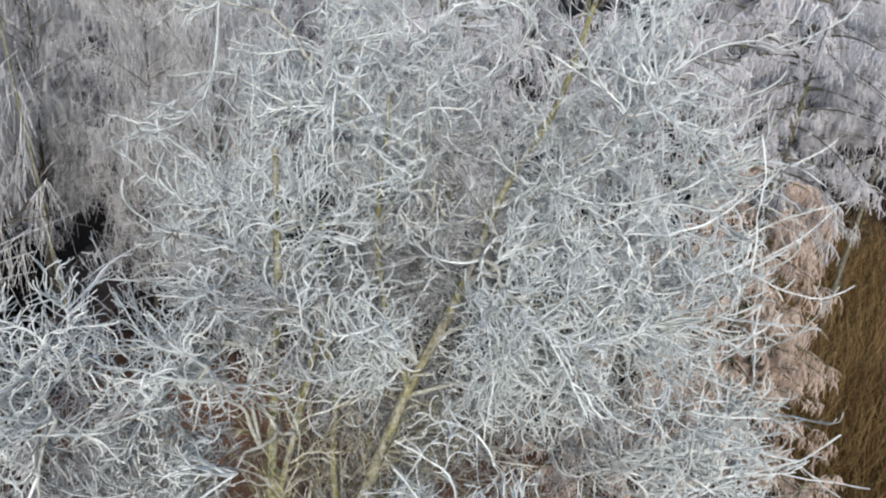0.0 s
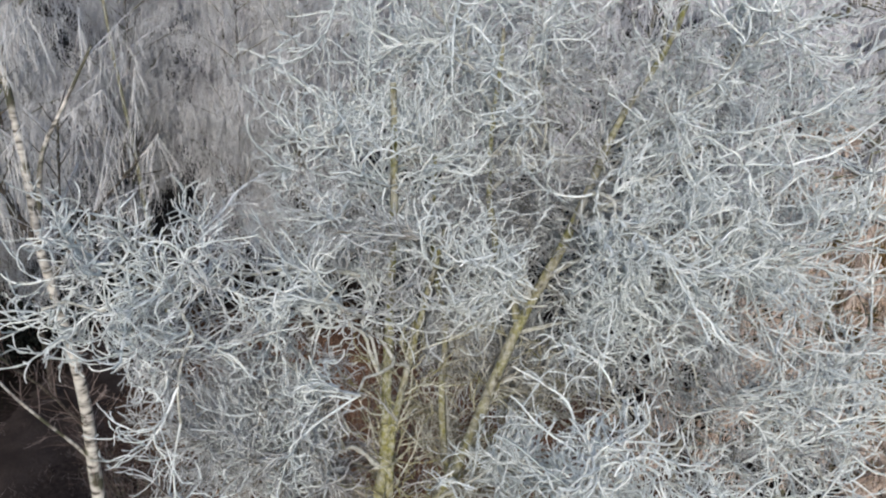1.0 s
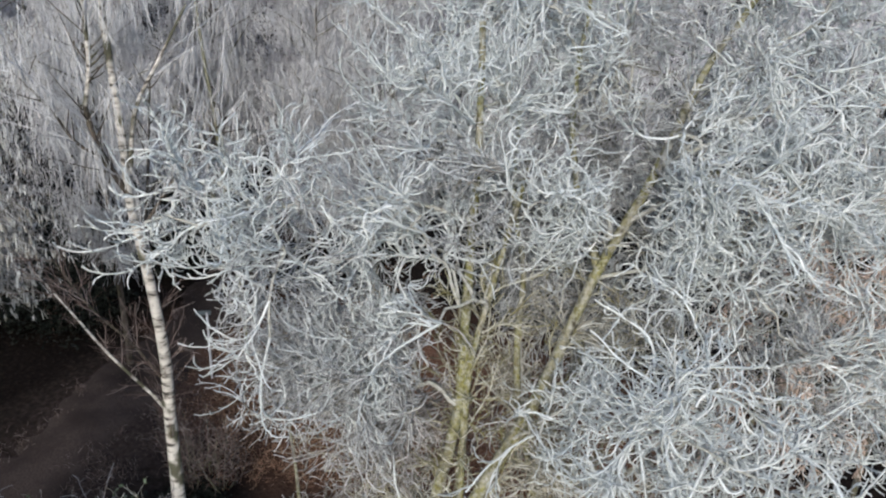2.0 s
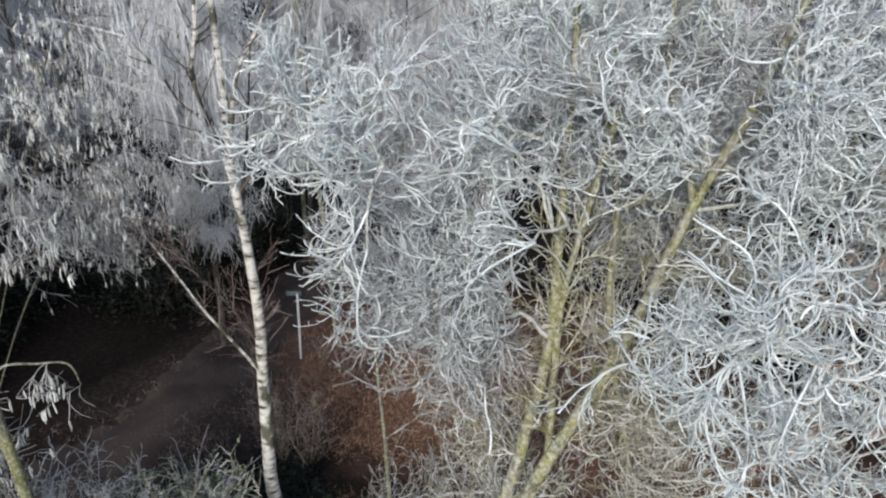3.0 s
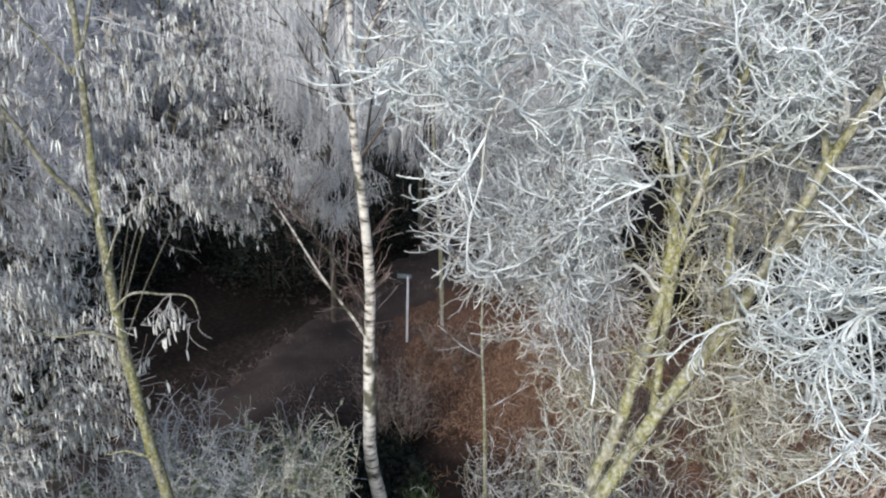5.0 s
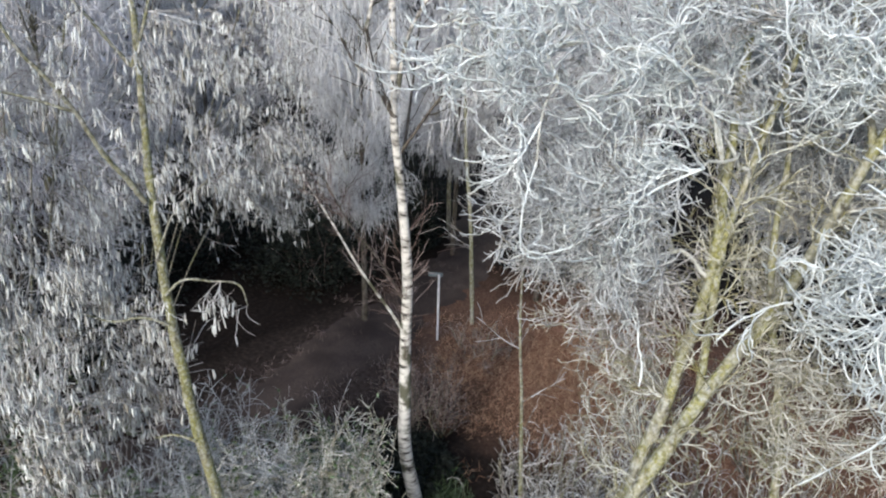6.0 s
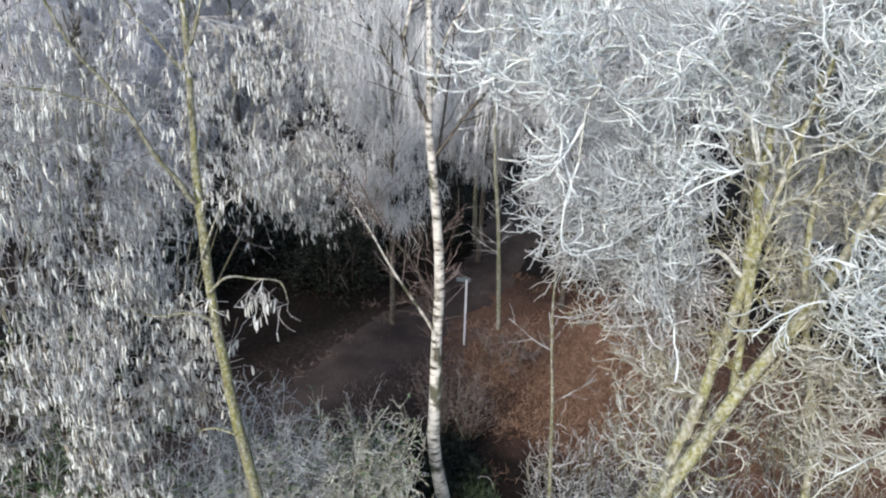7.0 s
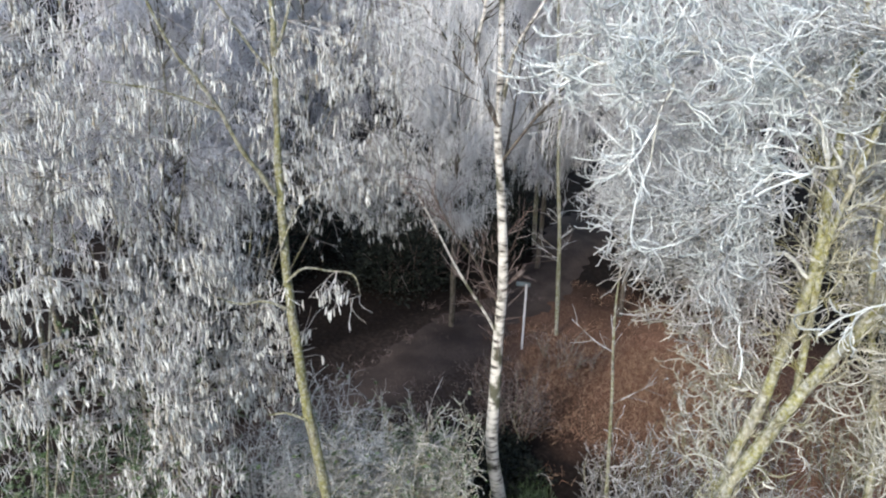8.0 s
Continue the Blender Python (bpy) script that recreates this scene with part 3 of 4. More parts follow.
# ---- the birch by the path ----
def birch():
    tree = thing("birch_tree", "slender white birch with dark bark rings and drooping frosted branches", "tree", at=(-4.74, 5.97, 0))
    base = np.array(tree.location)
    trunk = smooth_path([(-4.8, 5.93, -0.12), (-4.85, 5.88, 0.25), (-4.92, 5.82, 0.77), (-4.93, 5.81, 1.65), (-4.93, 5.81, 2.26), (-4.92, 5.82, 3.04), (-4.95, 5.79, 3.71), (-5.0, 5.75, 4.34), (-5.03, 5.72, 4.74), (-5.03, 5.72, 5.23), (-5.04, 5.71, 5.73), (-5.05, 5.7, 6.05), (-5.08, 5.7, 7.8)], 60) - base
    part("trunk", tubes("trunk", [(trunk, taper(0.090, 0.018, 60, 0.8))], 14), BIRCH_BARK, tree)
    sides = [
        ([(-4.93, 5.81, 2.36), (-5.02, 5.7, 2.62), (-5.17, 5.53, 2.98), (-5.28, 5.4, 3.27), (-5.4, 5.28, 3.6), (-5.62, 5.1, 4.1)], 0.019, 0.007, BIRCH_BARK),
        ([(-4.92, 5.82, 2.7), (-5.184, 5.592, 3.324), (-5.34, 5.46, 3.576), (-5.7, 5.34, 4.14)], 0.015, 0.006, LIMB_BARK),
        ([(-5.02, 5.72, 4.8), (-5.14, 5.57, 5.22), (-5.18, 5.52, 5.5), (-5.19, 5.51, 5.66)], 0.036, 0.022, LIMB_BARK),
        ([(-5.19, 5.51, 5.64), (-5.14, 5.56, 5.97), (-5.12, 5.56, 6.36), (-5.1, 5.55, 6.8)], 0.022, 0.012, BIRCH_BARK),
        ([(-5.13, 5.58, 5.18), (-5.26, 5.46, 5.3), (-5.4, 5.34, 5.62), (-5.6, 5.16, 5.98)], 0.016, 0.007, LIMB_BARK),
        ([(-5.01, 5.742, 5.04), (-4.92, 5.82, 5.628), (-4.758, 5.964, 6.024), (-4.56, 6.12, 6.48)], 0.025, 0.010, BIRCH_BARK),
        ([(-4.98, 5.76, 4.44), (-4.74, 6.06, 4.98), (-4.38, 6.36, 5.52)], 0.018, 0.007, LIMB_BARK),
        ([(-4.98, 5.76, 4.2), (-5.28, 6.24, 4.98), (-5.52, 6.6, 5.64)], 0.018, 0.007, LIMB_BARK),
    ]
    lines = []
    for points, thick, thin, bark in sides:
        line = smooth_path(points, 20) - base
        part("limb", tubes("limb", [(line, taper(thick, thin, 20))], 8), bark, tree)
        lines.append(line)
    high = np.stack([smooth_path(trunk[34:], 20), *lines[2:]])
    branches = sprout(high, 60, 0.15, 1.0, 0.9, (0.4, 1.1), 10, (0, 0, -0.03), 0.08)
    spot, _ = along(branches, RNG.integers(0, len(branches), 700), RNG.uniform(0.2, 1.0, 700))
    curtain = grow(spot, np.array([0, 0, -1.0]) + 0.3 * RNG.normal(size=(700, 3)), RNG.uniform(0.15, 0.5, 700), 7, (0, 0, -0.2), 0.08)
    part("hanging_spray", tubes("hanging_spray", [(branches, taper(0.007, 0.004, 10)), (curtain, taper(0.0037, 0.0028, 7))], 3), HAZE_BIRCH, tree, "fine grey hanging twigs white with frost", "stuff")
    spurs = sprout(np.stack(lines[2:]), 46, 0.15, 1.0, 0.8, (0.15, 0.55), 8, (0, 0, 0.06), 0.12, None, 0.8)
    part("spur_spray", tubes("spur_spray", [(spurs, taper(0.0085, 0.004, 8))], 4), LIMB_BARK, tree, "dark bare spurs on the upper limbs", "stuff")
    low = sprout(np.stack([lines[0], lines[1], smooth_path(trunk[14:30], 20)]), 60, 0.05, 1.0, 0.9, (0.2, 0.6), 8, (0, 0, 0.03), 0.12)
    fine = sprout(low, 300, 0.1, 1.0, 0.7, (0.08, 0.25), 5, (0, 0, 0.02), 0.12)
    part("low_spray", tubes("low_spray", [(low, taper(0.005, 0.003, 8)), (fine, taper(0.003, 0.0022, 5))], 3), BARE, tree, "thin bare dark twigs", "stuff")


birch()


# ---- hazels with frosted catkins ----
def catkins(hosts, number, length=(0.045, 0.125), thick=0.0080):
    bunches = number // 2
    which = RNG.integers(0, len(hosts), bunches)
    start, _ = along(hosts, which, RNG.uniform(0.15, 1.0, bunches))
    start = np.concatenate([start, start + RNG.normal(size=(bunches, 3)) * np.array([0.015, 0.015, 0.006])])
    number = 2 * bunches
    hang = np.array([0, 0, -1.0]) + 0.13 * RNG.normal(size=(number, 3))
    paths = grow(start, hang, RNG.uniform(*length, number), 4, (0, 0, -0.1), 0.08)
    size = RNG.uniform(0.6, 1.2, number)[:, None] * thick
    return paths, size * np.array([0.45, 1.0, 0.95, 0.45]) * RNG.uniform(0.75, 1.25, (number, 4))


LONE_CATKINS = []
for bend in (-0.1, -0.03, 0.05, 0.12):
    z = np.linspace(0, 1, 7)
    LONE_CATKINS.append(tubes("catkin", [(np.c_[bend * 0.1 * z**2, 0.02 * bend * z, -0.085 * z], np.array([0.003, 0.0054, 0.0064, 0.0058, 0.0068, 0.0052, 0.003]))], 5))
    LONE_CATKINS[-1].materials.append(CATKIN)


def hazel(name, label, at, stems, crown, boughs, twigs, hung, bark=LICHEN_BARK, group="", single=0):
    """stems: rows of points with the radius at foot and top; crown: the ellipsoids that its twigs fill."""
    tree = thing(name, label, "tree", group, at=at)
    base = np.array(at)
    lines = []
    for points, thick, thin in stems:
        line = smooth_path(points, 40) - base
        line += np.cumsum(RNG.normal(size=line.shape), axis=0) * 0.08 * thick
        part("stem", tubes("stem", [(line, taper(thick, thin, 40) * RNG.uniform(0.88, 1.16, 40))], 10), bark if thick > 0.03 or bark is DARK_BARK else MOTTLED_BARK, tree)
        lines.append(line)
    lines = np.stack([smooth_path(line[8:], 30) for line in lines])
    crown = [(np.array(c) - base, r, w) for c, r, w in crown]
    side = reach(lines, np.concatenate([clumped(crown, boughs * 3 // 4), fill(crown, boughs - boughs * 3 // 4)]), 10, 0.24, 1.0)
    small = sprout(side, twigs, 0.15, 1.0, 0.9, (0.10, 0.34), 5, curls(twigs, -0.04, 0.24), 0.2, None, 0.7)
    part("twig_spray", tubes("twig_spray", [(side, taper(0.0052, 0.0032, 10)), (small, taper(0.0029, 0.0023, 5))], 3), GREY_TWIG, tree, kind="stuff")
    host = small[np.argsort(small[:, 0, 1] - small[:, 0, 0])]
    for k in range(single):
        spot, _ = along(host, np.array([int(RNG.integers(0, max(1, len(host) * 2 // 3)))]), RNG.uniform(0.2, 1.0, 1))
        ob = new("catkin", LONE_CATKINS[k % 4])
        ob.parent, ob.location = tree, spot[0]
        ob.rotation_euler, ob.scale = (RNG.normal() * 0.1, RNG.normal() * 0.1, RNG.uniform(0, 6.28)), (1, 1, RNG.uniform(0.7, 1.25))
    part("catkin_spray", tubes("catkin_spray", [catkins(small, hung * 3 // 4), catkins(side, hung // 4)], 3), CATKIN, tree, "hanging catkins furred with white frost", "stuff")
    return tree


hazel("hazel_tree", "tall hazel with yellow-green stem and frosted hanging catkins", (-4.47, 3.18, 0),
      [([(-4.42, 3.28, -0.12), (-4.55, 3.12, 1.77), (-4.59, 3.05, 2.31), (-4.66, 2.98, 2.99), (-4.7, 2.97, 3.37), (-4.76, 2.97, 3.67), (-4.82, 2.97, 4.02), (-4.87, 2.97, 4.4), (-4.92, 2.99, 4.68), (-5.01, 3.04, 5.08), (-5.06, 3.08, 5.52), (-5.13, 3.14, 5.9), (-5.17, 3.15, 6.16), (-5.25, 3.2, 7.1)], 0.062, 0.018),
       ([(-4.9, 2.98, 4.66), (-4.93, 2.91, 4.82), (-4.99, 2.77, 5.06), (-5.04, 2.67, 5.31), (-5.12, 2.51, 5.62), (-5.18, 2.4, 5.79), (-5.3, 2.2, 6.3)], 0.022, 0.009),
       ([(-5.08, 3.1, 5.62), (-5.2, 2.9, 5.95), (-5.32, 2.7, 6.3)], 0.016, 0.008),
       ([(-5.08, 3.1, 5.62), (-5.0, 3.22, 6.0), (-4.92, 3.32, 6.5)], 0.016, 0.008),
       ([(-4.84, 2.97, 4.2), (-4.74, 3.12, 4.6), (-4.58, 3.35, 4.85)], 0.009, 0.005),
       ([(-5.06, 2.66, 5.36), (-5.3, 2.3, 5.52), (-5.55, 1.95, 5.6)], 0.012, 0.006),
       ([(-4.76, 2.97, 3.68), (-4.84, 2.84, 3.76), (-5.0, 2.66, 3.74), (-5.2, 2.5, 3.8)], 0.014, 0.006),
       ([(-4.62, 3.02, 2.62), (-4.7, 2.9, 2.68), (-4.85, 2.76, 2.66)], 0.016, 0.007),
       ([(-4.8, 2.97, 3.9), (-4.7, 3.1, 4.05), (-4.6, 3.26, 4.02), (-4.44, 3.42, 3.98), (-4.42, 3.46, 3.8)], 0.011, 0.005)],
      [((-4.95, 3.0, 5.35), (0.9, 0.9, 0.9), 1.0), ((-4.65, 3.15, 3.8), (0.42, 0.42, 0.55), 0.2)], 46, 330, 200, HAZEL_BARK, single=130)

for foot, tops, crown, number, bark, single in [
    ((-6.12, 0.96, 0), ((-5.16, 0.36, 3.9), (-5.64, 1.56, 5.04), (-6.24, 0.36, 5.52), (-6.72, 1.56, 5.76), (-5.4, 1.32, 3.36), (-6, 2.16, 4.32), (-6.96, 0.6, 4.8)),
     [((-5.65, 1.35, 3.4), (0.85, 1.0, 1.15), 0.65), ((-5.88, 1.32, 5.04), (1.08, 1.26, 1.32), 1.2)], 7, LICHEN_BARK, 250),
    ((-7.44, 2.52, 0), ((-6.36, 2.64, 5.16), (-6.84, 3.48, 5.76), (-7.92, 2.04, 6.24), (-7.56, 3.36, 4.92), (-6.6, 2.04, 3.96), (-8.28, 3.24, 5.64)),
     [((-7.08, 2.64, 5.04), (1.32, 1.38, 1.32), 1.0), ((-8.04, 1.56, 5.04), (1.2, 1.32, 1.44), 0.8), ((-6.55, 3.85, 3.75), (0.5, 0.55, 0.7), 0.4)], 7, DARK_BARK, 0),
    ((-9.48, 4.92, 0), ((-6.84, 5.28, 5.64), (-7.32, 4.8, 5.04), (-8.4, 5.28, 6.12), (-7.92, 6.36, 5.76), (-7.2, 6.12, 4.68), (-8.76, 6.24, 5.4)),
     [((-7.44, 5.4, 4.92), (1.32, 1.2, 1.2), 1.0), ((-8.16, 6.96, 5.04), (1.2, 1.2, 1.08), 0.7), ((-7.2, 5.64, 3.45), (1.2, 1.2, 0.8), 1.2), ((-7.92, 7.08, 3.2), (1.02, 1.02, 0.7), 0.7)], 9, DARK_BARK, 0),
    ((-5.64, 2.34, 0), ((-5.04, 1.92, 3.12), (-5.64, 2.88, 3.6), (-5.28, 2.28, 2.52), (-6.12, 2.28, 3.36), (-5.52, 1.56, 2.76)),
     [((-5.22, 2.1, 2.64), (0.66, 0.72, 0.96), 1.0), ((-5.94, 2.58, 3.96), (0.78, 0.78, 1.08), 1.0), ((-5.1, 2.34, 3.6), (0.54, 0.54, 0.96), 0.6), ((-5.2, 2.95, 3.05), (0.42, 0.42, 0.7), 0.7)], 7, DARK_BARK, 250),
]:
    hazel("hazel_bush", "spreading hazel bush hung all over with white frosted catkins", foot,
          [([tuple(np.array(foot) + (0.04 * k - 0.12, 0.05 * (k % 3) - 0.05, -0.1)), tuple(np.array(foot) * 0.62 + np.array(top) * 0.38 + (0, 0, 0.25)), top], 0.012 if number == 9 else 0.017, 0.007) for k, top in enumerate(tops)],
          crown, 38 * number, 230 * number, 520 * number, bark, "catkin hazels", single)


# ---- weeping birches behind ----
def weeping_birch(name, label, height, spread, strands, mat, bark, at, group, thick=0.0062, hang=(0.25, 0.8), bends=3, loose=0.3, clear=0.28, tiers=0):
    """A birch with hanging strands; with tiers its limbs stand out level in layers, each with a fringe."""
    tree = thing(name, label, "tree", group, at=at)
    lean = RNG.normal(size=2) * 0.04 * height
    trunk = smooth_path([(0, 0, -0.2), (lean[0] * 0.3, lean[1] * 0.3, height * 0.4), (lean[0], lean[1], height)], 24)
    trunk += np.cumsum(RNG.normal(size=trunk.shape), axis=0) * 0.006
    part("trunk", tubes("trunk", [(trunk, taper(0.008 * height, 0.010, 24))], 8), bark, tree)
    if tiers:
        number = tiers * 6
        level = np.repeat(np.linspace(clear, 0.97, tiers), 6) + RNG.normal(size=number) * 0.012
        start, _ = along(trunk[None], np.zeros(number, int), np.clip(level, 0, 1))
        angle = RNG.uniform(0, 2 * np.pi, number)
        limbs = grow(start, np.c_[np.cos(angle), np.sin(angle), RNG.uniform(0.1, 0.5, number)], RNG.uniform(0.45, 1.0, number) * spread * (1.15 - 0.6 * level), 10, (0, 0, -0.16), 0.07)
        fine = sprout(limbs, strands // 8, 0.15, 1.0, 0.9, (0.10, 0.34), 5, (0, 0, -0.28), 0.1)
    else:
        limbs = sprout(trunk[None], 46, clear, 1.0, 1.0, (0.5 * spread, spread), 10, (0, 0, -0.02), 0.08, None, 0.9)
        fine = sprout(limbs, strands // 7, 0.2, 1.0, 0.9, (0.25, 0.7), 5, (0, 0, -0.12), 0.1)
    part("limb_spray", tubes("limb_spray", [(limbs, taper(0.016, 0.006, 10))], 4), DARK_BARK, tree, kind="stuff")
    spot, _ = along(fine, RNG.integers(0, len(fine), strands), RNG.uniform(0.05, 1.0, strands))
    hung = grow(spot, np.array([0, 0, -1.0]) + loose * RNG.normal(size=(strands, 3)), RNG.uniform(*hang, strands), bends, (0, 0, -0.2), 0.08)
    part("hanging_spray", tubes("hanging_spray", [(fine, taper(thick * 0.8, thick * 0.7, 5)), (hung, taper(thick, thick * 0.7, bends))], 3), mat, tree, kind="stuff")
    return tree


grey = [weeping_birch("weeping_birch", "grey frosted birch with fine curtains of hanging twigs", h, s, 9000, HAZE_BIRCH, LIMB_BARK, at, "birches in the wood behind", thick=0.0042, hang=(0.06, 0.32), loose=0.5)
        for h, s, at in ((6.6, 1.25, (-8.64, 8.64, 0)), (7.4, 2.2, (-10.5, 9.9, 0)), (6.2, 1.8, (-5.7, 11.4, 0)))]
rosy = [weeping_birch("frosted_birch", "rosy-brown birch with tassels of frosted hanging twigs", h, s, n, PINK_TASSEL, DARK_BARK, at, "birches in the wood behind", thick=0.0054, hang=(0.07, 0.2), loose=0.35, clear=c, tiers=k)
        for h, s, n, k, c, at in ((5.6, 1.9, 8000, 11, 0.3, (1.95, 10.6, 0)), (3.3, 1.5, 3000, 4, 0.66, (2.6, 11.4, 0)))]
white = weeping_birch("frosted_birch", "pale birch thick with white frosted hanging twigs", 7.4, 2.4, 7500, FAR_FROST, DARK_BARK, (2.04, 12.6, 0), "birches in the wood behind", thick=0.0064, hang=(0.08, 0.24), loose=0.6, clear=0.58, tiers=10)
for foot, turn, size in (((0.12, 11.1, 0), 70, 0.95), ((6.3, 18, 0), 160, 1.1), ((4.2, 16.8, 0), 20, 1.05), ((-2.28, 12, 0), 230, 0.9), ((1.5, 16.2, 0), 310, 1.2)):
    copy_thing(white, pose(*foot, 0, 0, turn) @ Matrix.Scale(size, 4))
far = [weeping_birch("far_birch", "distant birch grey with frost, paled in colour for air haze", h, s, 4200, FAR_FROST, DARK_BARK, at, "distant birches", thick=0.0072, hang=(0.08, 0.36), loose=0.5)
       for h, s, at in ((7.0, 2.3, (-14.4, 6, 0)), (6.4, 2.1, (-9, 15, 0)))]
wood = [  # further trees: which kind, foot, turn, size
    (0, (-9, 14.4, 0), 40, 1.1), (1, (-12.6, 14.4, 0), 100, 1.0), (2, (-15, 10.8, 0), 200, 1.2), (0, (-14.4, 6, 0), 300, 1.1), (1, (-18, 15, 0), 10, 1.2),
    (2, (-12, 19.2, 0), 70, 1.3), (0, (-6.6, 18, 0), 150, 1.2), (1, (-3, 14.4, 0), 220, 1.0), (2, (-1.2, 18.6, 0), 20, 1.25), (0, (-18, 7.2, 0), 250, 1.3),
    (1, (-21, 10.8, 0), 130, 1.3), (2, (-16.8, 21, 0), 330, 1.4), (0, (-22.8, 18, 0), 50, 1.5), (1, (-10.2, 25.2, 0), 290, 1.4), (2, (-4.8, 24, 0), 170, 1.4),
    (0, (1.8, 24, 0), 80, 1.4), (1, (-24, 4.8, 0), 190, 1.4), (2, (-27.6, 13.2, 0), 270, 1.6), (0, (-21.6, 27.6, 0), 0, 1.6), (1, (-15.6, 31.2, 0), 140, 1.6),
    (2, (-7.2, 32.4, 0), 240, 1.6), (0, (2.4, 33.6, 0), 310, 1.7), (1, (-32.4, 22.8, 0), 60, 1.8), (2, (-36, 12, 0), 110, 1.8), (0, (-27.6, 36, 0), 160, 1.9),
    (1, (-16.8, 42, 0), 210, 1.9), (2, (-4.8, 44.4, 0), 260, 2.0), (0, (8.4, 43.2, 0), 30, 2.0), (1, (-39.6, 33.6, 0), 350, 2.2), (2, (-45.6, 18, 0), 90, 2.2), (0, (5.4, 24.6, 0), 120, 1.3), (1, (9, 28.8, 0), 20, 1.5), (0, (13.2, 34.8, 0), 200, 1.8), (1, (7.2, 22.2, 0), 260, 1.2), (0, (-6.9, 13.5, 0), 20, 1.05), (1, (-7.8, 16.2, 0), 80, 1.2), (0, (-4.8, 15.6, 0), 140, 1.15), (1, (-10.2, 12.6, 0), 200, 1.1), (1, (3.3, 19.8, 0), 70, 1.2), (0, (-10.68, 2.52, 0), 30, 1.0), (1, (-11.04, 4.8, 0), 170, 1.0), (0, (-9.9, 0.48, 0), 250, 1.0), (1, (-12.6, 3.3, 0), 310, 1.1),
]
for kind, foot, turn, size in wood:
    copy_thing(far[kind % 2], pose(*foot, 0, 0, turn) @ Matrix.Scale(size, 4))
for kind, foot, turn, size in ((1, (-12.7, 8.5, 0), 40, 1.05), (2, (-12.5, 5.9, 0), 310, 1.2), (0, (-9.3, 11.7, 0), 120, 1.0), (2, (-13.5, 12.3, 0), 250, 1.15), (0, (-3.6, 13.2, 0), 200, 1.0), (0, (-7.0, 11.4, 0), 75, 0.95)):
    copy_thing(grey[kind], pose(*foot, 0, 0, turn) @ Matrix.Scale(size, 4))
for kind, foot, turn, size in ((0, (0.5, 9.4, 0), 160, 0.9), (1, (2.94, 9.12, 0), 310, 0.8)):
    copy_thing(rosy[kind], pose(*foot, 0, 0, turn) @ Matrix.Scale(size, 4))


# ---- single stems ----
def bare_stem(name, label, points, thick, thin, bark, twigs, mat):
    tree = thing(name, label, "tree", at=points[0])
    line = smooth_path(points, 40) - np.array(points[0])
    part("trunk", tubes("trunk", [(line, taper(thick, thin, 40) * RNG.uniform(0.92, 1.1, 40))], 10), bark, tree)
    side = sprout(line[None], twigs, 0.15, 1.0, 1.0, (0.2, 0.6), 9, (0, 0, 0.04), 0.1, None, 0.6)
    fine = sprout(side, twigs * 7, 0.1, 1.0, 0.8, (0.08, 0.26), 6, (0, 0, 0.0), 0.13)
    part("twig_spray", tubes("twig_spray", [(side, taper(0.007, 0.004, 9)), (fine, taper(0.004, 0.003, 6))], 3), mat, tree, kind="stuff")


bare_stem("young_birch", "thin pale upright birch stem beside the path", [(-7.15, 9.76, -0.12), (-7.19, 9.72, 1.08), (-7.24, 9.68, 2.1), (-7.32, 9.62, 3.06), (-7.36, 9.59, 3.97), (-7.43, 9.53, 4.84), (-7.48, 9.49, 5.66), (-7.55, 9.45, 6.8)], 0.036, 0.018, MOTTLED_BARK, 24, GREY_TWIG)
bare_stem("sapling", "thin lichen-yellow sapling among frosted shrubs", [(-3.06, 5.62, -0.12), (-3.13, 5.58, 1.79), (-3.15, 5.57, 2.16), (-3.17, 5.56, 2.54), (-3.21, 5.54, 3.04), (-3.23, 5.53, 3.4), (-3.2, 5.5, 4.3)], 0.028, 0.006, MOTTLED_BARK, 6, GREY_TWIG)


